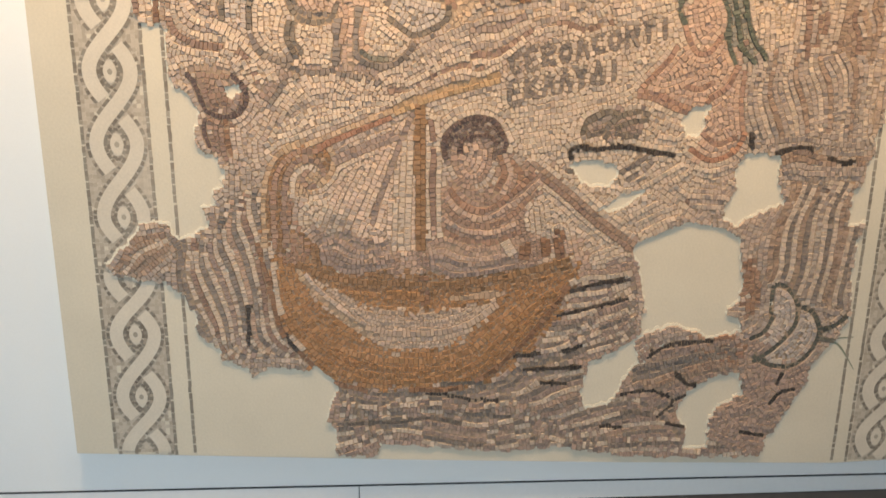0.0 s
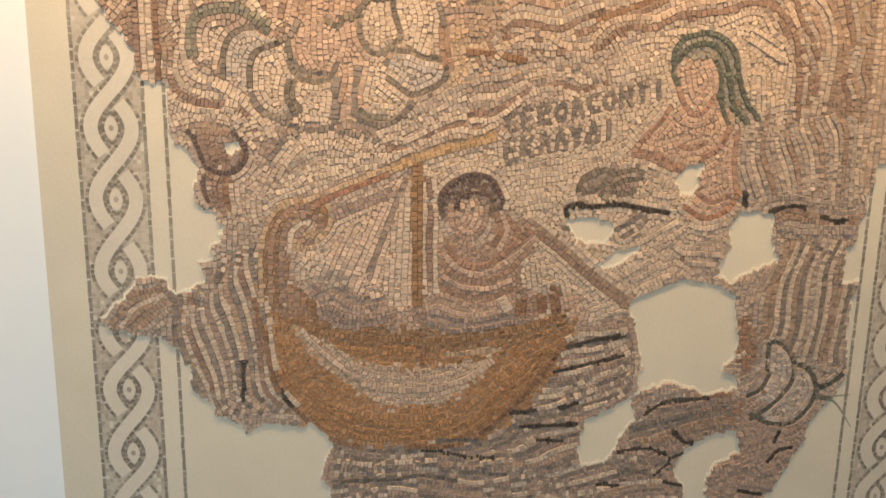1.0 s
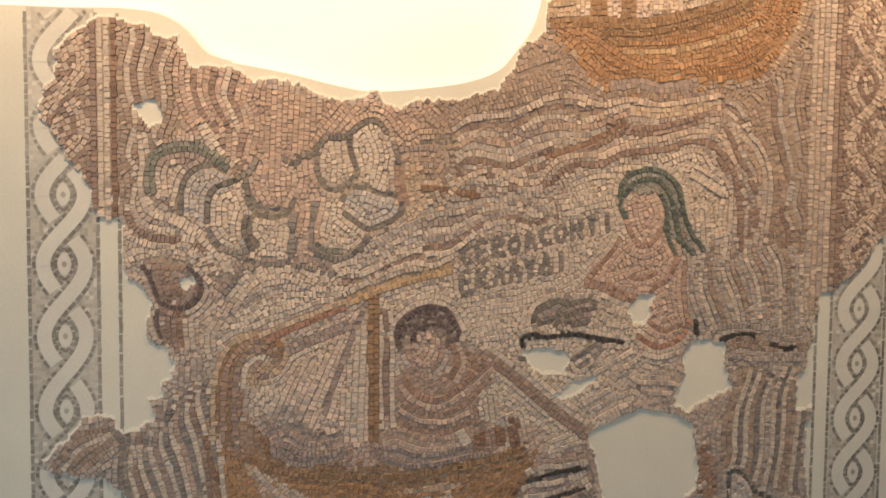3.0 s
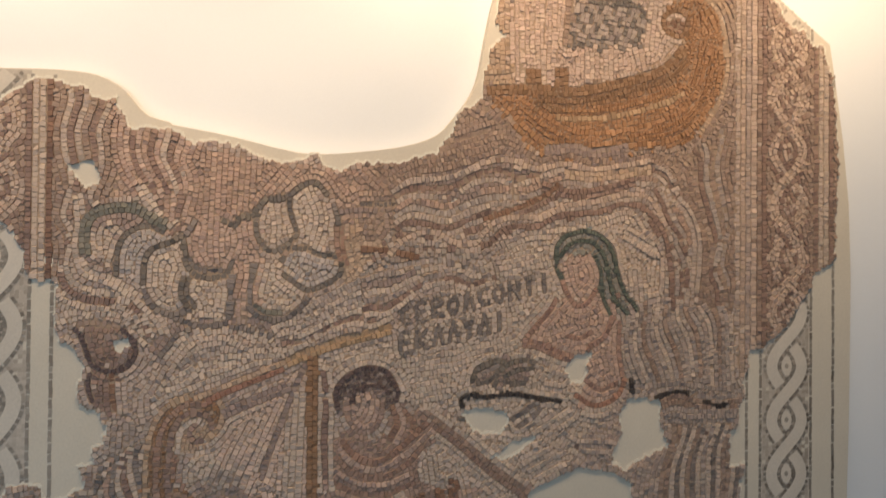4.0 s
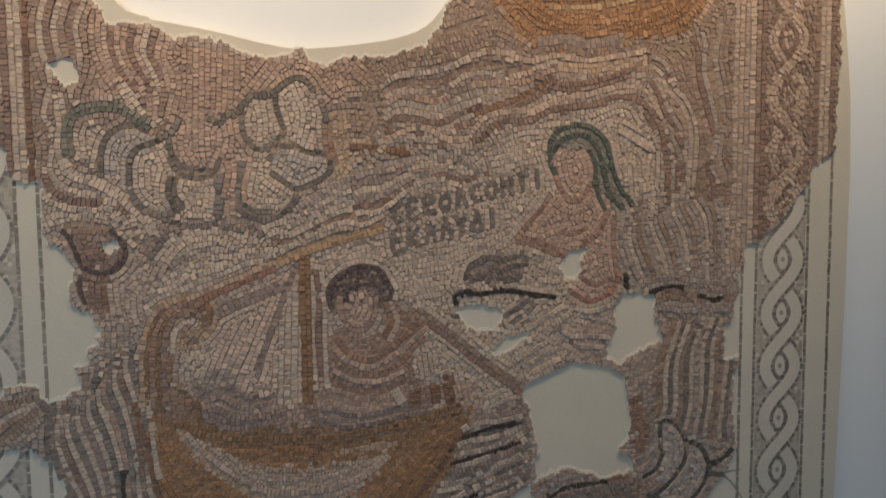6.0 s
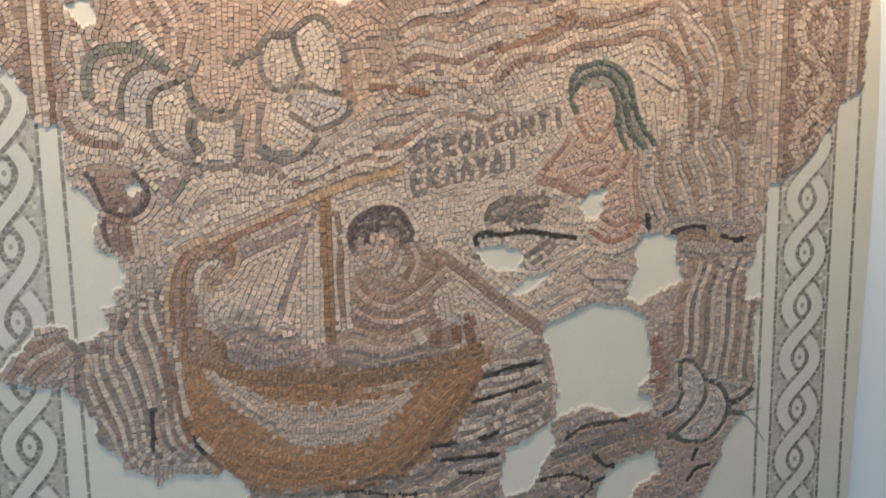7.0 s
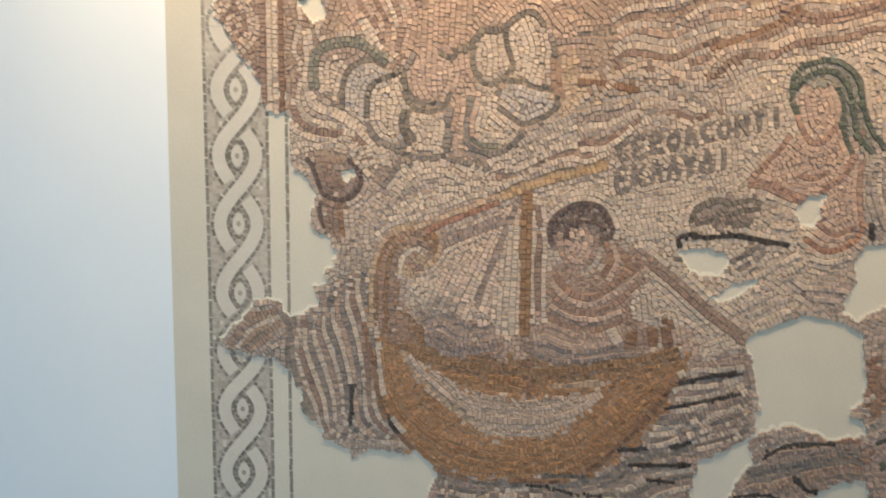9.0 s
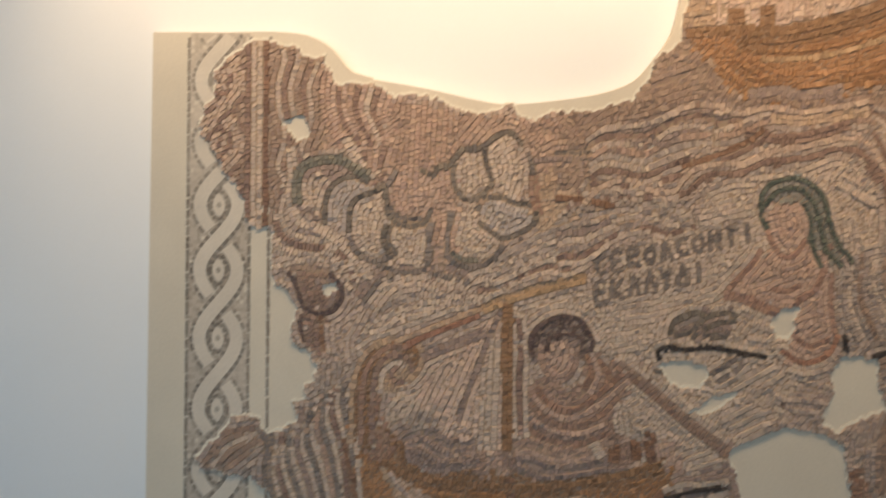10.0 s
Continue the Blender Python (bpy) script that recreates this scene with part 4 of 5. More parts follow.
bands("mgcsmc", [(-0.354, 1.345), (-0.307, 1.407), (-0.228, 1.437), (-0.118, 1.425), (-0.024, 1.402)], [(-0.296, 1.301), (-0.251, 1.354), (-0.198, 1.392), (-0.135, 1.396), (-0.072, 1.352), (0.008, 1.346)])
bands("cscmcs", [(-0.297, 1.296), (-0.247, 1.348), (-0.198, 1.383), (-0.135, 1.385), (-0.072, 1.341), (0.024, 1.33)], [(-0.348, 1.212), (-0.267, 1.253), (-0.201, 1.293), (-0.105, 1.306), (0.007, 1.323)])
bands("ccbcc", [(-0.348, 1.208), (-0.267, 1.246), (-0.202, 1.285), (-0.105, 1.301), (0.088, 1.357)], [(-0.35, 1.164), (-0.292, 1.207), (-0.203, 1.237), (-0.074, 1.282), (0.088, 1.339)])
bands("scsccbcsc", [(-0.039, 1.419), (0.056, 1.455), (0.135, 1.502), (0.23, 1.536), (0.341, 1.556)], [(0.007, 1.33), (0.088, 1.36), (0.184, 1.387), (0.265, 1.4), (0.329, 1.416)])
bands("mpmrp", [(-0.206, 0.918), (-0.139, 0.935), (-0.073, 0.913), (0.014, 0.92)], [(-0.208, 0.848), (-0.107, 0.838), (0.014, 0.843)])
bands("rpmrp", [(0.116, 0.907), (0.197, 0.919), (0.283, 0.901), (0.42, 0.914)], [(0.116, 0.831), (0.284, 0.821), (0.422, 0.834)])
bands("rprp", [(-0.135, 1.585), (-0.137, 1.505), (-0.143, 1.408)], [(-0.078, 1.61), (-0.079, 1.505), (-0.076, 1.408)])
bands("ucbwubwc", [(-0.624, 2.079), (-0.61, 1.796), (-0.597, 1.547)], [(-0.482, 2.022), (-0.51, 1.767), (-0.527, 1.641)])
bands("pbprbpcbp", [(-0.46, 2.039), (-0.408, 1.834), (-0.304, 1.661)], [(-0.266, 1.927), (-0.261, 1.758), (-0.251, 1.678)])
guide([(-0.109, 1.909), (-0.119, 1.713)])
guide([(0.037, 1.881), (-0.073, 1.746)])
guide([(0.251, 1.88), (0.371, 1.774)])
guide([(-0.188, 1.922), (-0.197, 1.695)])
guide([(0.493, 1.306), (0.692, 1.357)])
guide([(0.451, 1.517), (0.81, 1.601)])
guide([(0.795, 1.086), (0.98, 0.962)])
guide([(1.052, 1.7), (1.159, 1.639)])
guide([(-0.416, 1.139), (-0.412, 0.92)])
guide([(-0.448, 1.139), (-0.457, 0.938)])
guide([(0.746, 0.965), (0.865, 1.018), (1.005, 1.017)])
guide([(0.756, 1.079), (0.872, 1.148)])
guide([(0.63, 0.859), (0.733, 0.894)])
guide([(0.358, 1.291), (0.492, 1.309), (0.559, 1.327)])
guide([(0.395, 1.216), (0.496, 1.234)])
guide([(1.074, 1.252), (1.226, 1.277)])
guide([(1.085, 1.577), (1.107, 1.368)])
LEAF_A = [(1.371, 0.585), (1.439, 0.561), (1.503, 0.475)]
LEAF_B = [(1.37, 0.589), (1.427, 0.584), (1.486, 0.587)]
LEAF_C = [(1.368, 0.601), (1.432, 0.613), (1.472, 0.656)]


# ---- borders: plaited bands ----
DRIFT = {1: 0.010, 0: 0.013, -1: 0.010, -2: -0.002, -3: -0.023, -4: -0.015, -5: -0.007, -6: -0.022, -7: -0.022}
FIRST = -9
LEFT = dict(x=-0.765, half=0.083, eyes=[1.5927 + 0.1901 * k + DRIFT.get(k, 0.0) for k in range(FIRST, 9)])
RIGHT = dict(x=1.616, half=0.080, eyes=[1.2737 + 0.1740 * k for k in range(FIRST, 9)])


def phase(b, z):
    """How many eyes up the plait a height lies."""
    return np.interp(z, b["eyes"], np.arange(FIRST, 9))


def strand_x(b, z, side):
    return b["x"] + side * (b["half"] - 0.027) * np.cos(math.pi * phase(b, z))


def plait(b, x, z):
    """What the plait shows at a point: 0 ground, 1 strand, 2 outline, 3 eye, 4 the eye's dot."""
    turn = phase(b, z)
    k = int(round(turn))
    d = math.hypot(x - b["x"], (z - b["eyes"][k - FIRST]) * 0.7)
    if d < 0.008:
        return 4
    if d < 0.022:
        return 3
    if d < 0.032:
        return 2
    if abs(x - b["x"]) > b["half"]:
        return 0
    slope = math.atan(math.pi / 0.182 * (b["half"] - 0.027))
    for side in (1, -1):
        e = abs(x - strand_x(b, z, side)) * math.cos(slope * abs(math.sin(math.pi * turn)))
        if e < 0.020:
            return 1
        if e < 0.030:
            return 2
    return 0


OLD_PLAIT = {0: "umber", 1: "sand", 2: "brownmix", 3: "sand", 4: "brownmix"}

# ---- laying the stones ----
rng = random.Random(7)
X0, Z0, CELL = -1.05, 0.0, 0.002
NX, NZ = int(3.0 / CELL), int(2.95 / CELL)


def inside(poly, px, pz):
    poly = np.asarray(poly)
    hit = np.zeros(np.shape(px), bool)
    for (ax, az), (bx, bz) in zip(poly, np.roll(poly, -1, axis=0)):
        if az != bz:
            hit ^= ((az > pz) != (bz > pz)) & (px < (bx - ax) * (pz - az) / (bz - az) + ax)
    return hit


cx, cz = np.meshgrid(X0 + (np.arange(NX) + 0.5) * CELL, Z0 + (np.arange(NZ) + 0.5) * CELL, indexing="ij")
def ragged(seed, step, size):
    """A smooth random field over the cells, to break the edges unevenly."""
    g = np.random.default_rng(seed).uniform(-size, size, (NX // step + 2, NZ // step + 2))
    i, k = np.arange(NX) / step, np.arange(NZ) / step
    i0, k0 = i.astype(int), k.astype(int)
    u, v = (i - i0)[:, None], (k - k0)[None, :]
    return (g[i0][:, k0] * (1 - u) + g[i0 + 1][:, k0] * u) * (1 - v) + (g[i0][:, k0 + 1] * (1 - u) + g[i0 + 1][:, k0 + 1] * u) * v


ex, ez = cx + ragged(1, 8, 0.009), cz + ragged(2, 8, 0.009)
free = inside(OUTLINE, ex, ez)
for h in HOLES:
    free &= ~inside(h, ex, ez)
bed_mask = free.copy()
for c in CRACKS:
    for dx in (0.0, CELL):
        free[((c[:, 0] + dx - X0) / CELL).astype(int), ((c[:, 1] - Z0) / CELL).astype(int)] = False
swell = ragged(3, 32, 0.0020) + ragged(4, 11, 0.0008)
grid = np.stack(np.meshgrid(np.linspace(-0.5, 0.5, 9), np.linspace(-0.5, 0.5, 9), indexing="ij"), -1).reshape(-1, 2)
stones = []


def lay(x, z, ang, w, h, colour, name, limit=0.10, raised=0.0):
    c, s = math.cos(ang), math.sin(ang)
    gx, gz = grid[:, 0] * w, grid[:, 1] * h
    ix = ((x + gx * c - gz * s - X0) / CELL).astype(int)
    iz = ((z + gx * s + gz * c - Z0) / CELL).astype(int)
    if ix.min() < 0 or iz.min() < 0 or ix.max() >= NX or iz.max() >= NZ:
        return False
    if np.count_nonzero(free[ix, iz]) < (1 - limit) * len(ix):
        return False
    free[ix, iz] = False
    stones.append((x, z, ang, w, h, colour, name, raised))
    return True


def lay_line(colour, name, c, limit, narrow=1.0, fine=1.0):
    size = PITCH * fine * (0.62 if name == "inscription" else 0.66 if colour in ("black", "umberdark") else 0.8 if colour in ("greydark", "letter", "greendark") else 1.0)
    raised = max(-0.0020, min(0.0020, rng.gauss(0, 0.0012)))
    s = np.concatenate([[0], np.cumsum(np.hypot(*np.diff(c, axis=0).T))])
    at = 0.0
    while at < s[-1]:
        w = size * narrow * rng.uniform(0.72, 1.12)
        mid = min(at + w / 2, s[-1])
        x, z = np.interp(mid, s, c[:, 0]), np.interp(mid, s, c[:, 1])
        x2, z2 = np.interp(min(mid + 0.004, s[-1]), s, c[:, 0]), np.interp(min(mid + 0.004, s[-1]), s, c[:, 1])
        x1, z1 = np.interp(max(mid - 0.004, 0), s, c[:, 0]), np.interp(max(mid - 0.004, 0), s, c[:, 1])
        lay(x, z, math.atan2(z2 - z1, x2 - x1) + rng.gauss(0, 0.05), w - 0.001, size * rng.uniform(0.84, 0.98), colour, name, limit, raised)
        at += w


# straight rows of the borders, laid before all else
tag("border")
for x, col in ((-0.680, "brownmix"), (-0.663, "cream"), (-0.645, "cream"), (-0.627, "brown")):
    line(col, [(x, 1.40), (x, 2.2)])
for x, col in ((1.437, "stream"), (1.455, "sand"), (1.473, "stream"), (1.491, "sand"), (1.512, "umber"), (1.530, "brownmix"), (1.716, "brownmix"), (1.735, "cream"), (1.753, "cream"), (1.772, "brownmix")):
    line(col, [(x, 1.24), (x, 2.6)])
border_lines = LINES[-14:]
del LINES[-14:]
for name, colour, c in border_lines:
    lay_line(colour, name, c, 0.25)
for i, (name, colour, c) in enumerate(LINES):
    lay_line(colour, name, c, 0.34 if i < STROKES else 0.2, 1.0 if i < STROKES else 0.86)
for c in GUIDES:
    lay_line(None, None, c, 0.2)

# the run of the rows between the lines
samples, ways = [], []
for c in [l[2] for l in LINES] + GUIDES:
    p = c[::5] if len(c) > 9 else c[::3]
    d = np.gradient(p, axis=0) if len(p) > 1 else np.array([[1.0, 0.0]])
    samples.append(p)
    ways.append(2 * np.arctan2(d[:, 1], d[:, 0]))
samples, ways = np.vstack(samples), np.concatenate(ways)
FX, FZ = np.meshgrid(X0 + np.arange(120) * 0.025, Z0 + np.arange(118) * 0.025, indexing="ij")
field = np.zeros(FX.shape)
for i in range(FX.shape[0]):
    d2 = (FX[i][:, None] - samples[None, :, 0]) ** 2 + (FZ[i][:, None] - samples[None, :, 1]) ** 2
    w = 1 / (d2 + 0.0006) ** 1.6
    field[i] = 0.5 * np.arctan2((w * np.sin(ways)).sum(1), (w * np.cos(ways)).sum(1))


def run(x, z):
    if x < -0.62 and z > 1.35 or x > 1.43 and z > 1.2:
        b = LEFT if x < 0 else RIGHT
        for side in (1, -1):
            if abs(x - strand_x(b, z, side)) < 0.03:
                return math.atan2(0.01, strand_x(b, z + 0.005, side) - strand_x(b, z - 0.005, side))
        return 0.4
    return field[min(119, max(0, round((x - X0) / 0.025))), min(117, max(0, round((z - Z0) / 0.025)))]


# the boats are laid in finer stones
grain = np.ones((NX, NZ))
for name, colour, poly in FILLS:
    if colour in ("ochre", "umberhull", "sand", "hair"):
        grain[inside(poly, cx, cz)] = 0.62 if colour == "hair" else 0.74

# rows of stones that run alongside the drawn lines, each one stone further away
STEP = 2
nearest = kdtree.KDTree(sum(len(c) for c in [l[2] for l in LINES] + GUIDES))
count = 0
for c in [l[2] for l in LINES] + GUIDES:
    for x, z in c:
        nearest.insert((x, z, 0.0), count)
        count += 1
nearest.balance()
far = np.full((NX // STEP, NZ // STEP), np.nan)
for i, k in np.argwhere(bed_mask[: NX // STEP * STEP : STEP, : NZ // STEP * STEP : STEP]):
    x, z = X0 + (i * STEP + 0.5) * CELL, Z0 + (k * STEP + 0.5) * CELL
    if not (x < -0.62 and z > 1.35 or x > 1.43 and z > 1.2):
        far[i, k] = nearest.find((x, z, 0.0))[2] / (PITCH * grain[i * STEP, k * STEP])


def contours(level):
    """Chains of points along which the distance has one value."""
    f = far - level
    f[f == 0] = 1e-6
    up = f > 0
    ok = ~np.isnan(f)
    full = ok[:-1, :-1] & ok[1:, :-1] & ok[:-1, 1:] & ok[1:, 1:]
    mixed = full & ~((up[:-1, :-1] == up[1:, :-1]) & (up[:-1, :-1] == up[:-1, 1:]) & (up[:-1, :-1] == up[1:, 1:]))
    links, place = {}, {}
    for i, k in np.argwhere(mixed):
        ends = []
        for p, q in (((i, k), (i + 1, k)), ((i + 1, k), (i + 1, k + 1)), ((i, k + 1), (i + 1, k + 1)), ((i, k), (i, k + 1))):
            if up[p] != up[q]:
                w = f[p] / (f[p] - f[q])
                place[p, q] = (X0 + ((p[0] + w * (q[0] - p[0])) * STEP + 0.5) * CELL, Z0 + ((p[1] + w * (q[1] - p[1])) * STEP + 0.5) * CELL)
                ends.append((p, q))
        for e, g in zip(ends[::2], ends[1::2]):
            links.setdefault(e, []).append(g)
            links.setdefault(g, []).append(e)
    used = set()
    for first in sorted(links, key=lambda e: len(links[e])):
        if first in used:
            continue
        chain, at = [first], first
        used.add(first)
        while True:
            ahead = [e for e in links[at] if e not in used]
            if not ahead:
                break
            at = ahead[0]
            used.add(at)
            chain.append(at)
        if len(chain) > 5:
            pts = np.array([place[e] for e in chain])
            for _ in range(3):
                pts[1:-1] = (pts[:-2] + 2 * pts[1:-1] + pts[2:]) / 4
            yield pts


for level in range(1, 14):
    for pts in contours(level * 1.0):
        x, z = pts[len(pts) // 2]
        lay_line(None, None, pts, 0.16, 0.9, grain[int((x - X0) / CELL), int((z - Z0) / CELL)])
done = 0
while done < len(stones):
    x, z, ang, w, h = stones[done][:5]
    done += 1
    c, s = math.cos(ang), math.sin(ang)
    size = PITCH * grain[int((x - X0) / CELL), int((z - Z0) / CELL)]
    nw, nh = size * rng.uniform(0.74, 1.08), size * rng.uniform(0.86, 0.96)
    for dx, dz in (((w + nw) / 2 + 0.001, 0), (-(w + nw) / 2 - 0.001, 0), (0, (h + nh) / 2 + 0.0009), (0, -(h + nh) / 2 - 0.0009)):
        px, pz = x + dx * c - dz * s, z + dx * s + dz * c
        lay(px, pz, run(px, pz) + rng.gauss(0, 0.035), nw, nh, None, None, 0.06)
for size, limit, tries in ((0.85, 0.10, 1), (0.66, 0.10, 1), (0.5, 0.12, 1)):
    spots = np.argwhere(free)
    np.random.default_rng(5).shuffle(spots)
    for i, k in spots[:120000:2]:
        if free[i, k]:
            x, z = X0 + (i + 0.5) * CELL, Z0 + (k + 0.5) * CELL
            lay(x, z, run(x, z), PITCH * size * rng.uniform(0.8, 1.1), PITCH * size * 0.9, None, None, limit)

# every stone takes up the free joint beside it
side_line = np.linspace(-0.42, 0.42, 6)
for n, (x, z, ang, w, h, colour, name, raised) in enumerate(stones):
    c, s = math.cos(ang), math.sin(ang)
    for du, dv in ((1, 0), (-1, 0), (0, 1), (0, -1)):
        for _ in range(3):
            u = du * (w / 2 + 0.0022) + (side_line * w if dv else 0)
            v = dv * (h / 2 + 0.0022) + (side_line * h if du else 0)
            ix = ((x + u * c - v * s - X0) / CELL).astype(int)
            iz = ((z + u * s + v * c - Z0) / CELL).astype(int)
            if ix.min() < 0 or iz.min() < 0 or ix.max() >= NX or iz.max() >= NZ or np.count_nonzero(free[ix, iz]) < 5:
                break
            free[ix, iz] = False
            x, z = x + (du * c - dv * s) * 0.0011, z + (du * s + dv * c) * 0.0011
            w, h = w + abs(du) * 0.0022, h + abs(dv) * 0.0022
    stones[n] = (x, z, ang, w, h, colour, name, raised)

# colours of the stones that fill the fields
sx, sz = np.array([s[0] for s in stones]), np.array([s[1] for s in stones])
jx, jz = sx + np.random.default_rng(8).normal(0, 0.007, len(stones)), sz + np.random.default_rng(9).normal(0, 0.007, len(stones))
tone = ["stream"] * len(stones)
owner = ["sea_field"] * len(stones)
for name, colour, poly in FILLS:
    for i in np.flatnonzero(inside(poly, jx, jz)):
        tone[i], owner[i] = colour, name
for i, s in enumerate(stones):
    if s[5]:
        tone[i], owner[i] = s[5], s[6]
    elif s[0] < -0.635 and s[1] > 1.4:
        tone[i], owner[i] = OLD_PLAIT[plait(LEFT, s[0], s[1])], "border"
    elif s[0] > 1.50 and s[1] > 1.2:
        tone[i], owner[i] = OLD_PLAIT[plait(RIGHT, s[0], s[1])], "border"


def stone_shape(x, z, ang, w, h, raised):
    """One cut stone: an uneven block, a little tilted, with worn upper edges."""
    c, s = math.cos(ang), math.sin(ang)
    lift = rng.gauss(0, 0.0007) + raised + swell[int((x - X0) / CELL), int((z - Z0) / CELL)]
    tip, lean = rng.gauss(0, 0.09), rng.gauss(0, 0.11)
    low, mid, top = [], [], []
    for a, b in ((-1, -1), (1, -1), (1, 1), (-1, 1)):
        u, v = a * w / 2 * rng.uniform(0.99, 1.13), b * h / 2 * rng.uniform(0.99, 1.13)
        px, pz = u * c - v * s, u * s + v * c
        low.append((x + px, 0.0092, z + pz))
        mid.append((x + px * 0.985, lift + 0.0021 + u * tip + v * lean, z + pz * 0.985))
        top.append((x + px * 0.82, lift + u * tip + v * lean, z + pz * 0.82))
    return low + mid + top


STONE_FACES = ((8, 9, 10, 11), (0, 1, 5, 4), (1, 2, 6, 5), (2, 3, 7, 6), (3, 0, 4, 7), (4, 5, 9, 8), (5, 6, 10, 9), (6, 7, 11, 10), (7, 4, 8, 11))


MEAN = {name: np.mean(shades, axis=0) for name, shades in PALETTE.items()}


def stone_colour(name, x, z, raised):
    """Stones of one row come from one block; in the fields the shade drifts slowly."""
    shades = PALETTE[name]
    drift = 0.5 + 0.9 * noise.noise((x * 14, z * 14, 3.0)) + rng.gauss(0, 0.10)
    if raised:
        drift = (abs(raised) * 40000) % 1 + rng.gauss(0, 0.10)
    r, g, b = rng.choice(shades) if name == "hair" else shades[int(drift * len(shades)) % len(shades)]
    if name != "hair":
        r, g, b = (0.52 * v + 0.48 * m for v, m in zip((r, g, b), MEAN[name]))
    if rng.random() < 0.006 and name not in ("ochre", "black", "brown"):
        r, g, b = rng.choice(PALETTE[rng.choice(("stone", "cream", "umber"))])
    k = rng.uniform(0.955, 1.045)
    return (0.96 * r * k, 0.905 * g * k * rng.uniform(0.985, 1.015), 0.875 * b * k * rng.uniform(0.97, 1.02), 1.0)


# ---- the plaster plate and the bed ----
mosaic = tagged(new("mosaic_panel"), "broken ancient stone mosaic in cream plaster on a white wall", "mosaic")
FACE = 0.0068


def plate_mesh():
    pts = PLATE[:4] + [tuple(p) for p in smooth(PLATE[4:-11], 0.03)] + PLATE[-11:]
    pts = [p for p, q in zip(pts, pts[1:] + pts[:1]) if math.dist(p, q) > 0.004]
    bm = bmesh.new()
    front = [bm.verts.new((x, FACE, z)) for x, z in pts]
    face = bm.faces.new(front)
    got = bmesh.ops.extrude_face_region(bm, geom=[face])
    for v in got["geom"]:
        if isinstance(v, bmesh.types.BMVert):
            v.co.y = WALL_Y - 0.008
    edges = [e for e in bm.edges if all(abs(v.co.y - FACE) < 1e-5 for v in e.verts)]
    bmesh.ops.bevel(bm, geom=edges, offset=0.003, segments=2, affect="EDGES")
    bmesh.ops.triangulate(bm, faces=[f for f in bm.faces if len(f.verts) > 4])
    return bm


part("plaster_plate", plate_mesh(), PLASTER, mosaic, "cream plaster plate with curved broken-off upper edge")


def bed_mesh(mask, y0):
    """The mortar under the stones, as strips, with its edges closed to the plate."""
    k = 2
    m = mask[: NX // k * k, : NZ // k * k].reshape(NX // k, k, NZ // k, k).all(axis=(1, 3))
    step = CELL * k
    verts, faces = [], []

    def quad(*p):
        n = len(verts)
        verts.extend(p)
        faces.append((n, n + 1, n + 2, n + 3))

    y1 = FACE + 0.001
    for i in range(m.shape[0]):
        col = np.concatenate([[0], m[i].astype(int), [0]])
        edge = np.flatnonzero(np.diff(col))
        x, x2 = X0 + i * step, X0 + (i + 1) * step
        for a, b in zip(edge[::2], edge[1::2]):
            za, zb = Z0 + a * step, Z0 + b * step
            quad((x, y0, za), (x2, y0, za), (x2, y0, zb), (x, y0, zb))
            quad((x, y1, za), (x2, y1, za), (x2, y0, za), (x, y0, za))
            quad((x, y0, zb), (x2, y0, zb), (x2, y1, zb), (x, y1, zb))
    for k2 in range(m.shape[1]):
        col = np.concatenate([[0], m[:, k2].astype(int), [0]])
        z, z2 = Z0 + k2 * step, Z0 + (k2 + 1) * step
        for e in np.flatnonzero(np.diff(col)):
            x = X0 + e * step
            quad((x, y0, z), (x, y1, z), (x, y1, z2), (x, y0, z2))
    return verts, faces


# lime rim spread upwards only: its pale colour paints in the top-lit edge
wide = bed_mask.copy()
for i, k in ((0, 2), (0, 4), (2, 3), (-2, 3)):
    wide |= np.roll(bed_mask, (i, k), (0, 1))
wide &= inside(np.array(PLATE), cx, cz - 0.006)
tagged(mesh_object("lime_rim", *bed_mesh(wide, 0.0050), LIT_LIME, mosaic, label="pale lime rim round the broken edges"), kind="stuff")


def mortar_mesh():
    """The mortar between the stones; it rises and sinks with the old floor."""
    k = 3
    m = bed_mask[: NX // k * k, : NZ // k * k].reshape(NX // k, k, NZ // k, k).all(axis=(1, 3))
    at, verts, faces = {}, [], []

    def corner(i, j):
        if (i, j) not in at:
            at[i, j] = len(verts)
            verts.append((X0 + i * k * CELL, 0.0030 + swell[min(i * k, NX - 1), min(j * k, NZ - 1)], Z0 + j * k * CELL))
        return at[i, j]

    for i, j in np.argwhere(m):
        faces.append((corner(i, j), corner(i + 1, j), corner(i + 1, j + 1), corner(i, j + 1)))
    return verts, faces


tagged(mesh_object("mortar_bed", *mortar_mesh(), MORTAR, mosaic, label="grey-brown lime mortar between the stones"), kind="stuff")

# the stones: those round the draped figure one by one, the rest joined by what they show
near = sorted(range(len(stones)), key=lambda i: math.hypot(sx[i] - 0.22, sz[i] - 1.30))[:290]
single = set(near)
LABELS = {
    "sea_field": "wavy rows of grey, cream and rosy stones", "boat": "ochre and brown stones of a boat with mast", "second_boat": "ochre and tan stones of a second boat",
    "inscription": "dark grey stones forming two lines of letters", "gourds": "green-outlined gourds in small stones", "vessel": "grey-green stones of a vessel",
    "round_motif": "dark-outlined round motif in mauve stones", "draped_figure": "plain rose and terracotta silhouette in stones",
    "long_haired_figure": "plain flesh and green silhouette in stones", "round_rocks": "grey-green rounded scallop shapes in stones", "border": "plaited border of grey and white stones"}
groups = {}
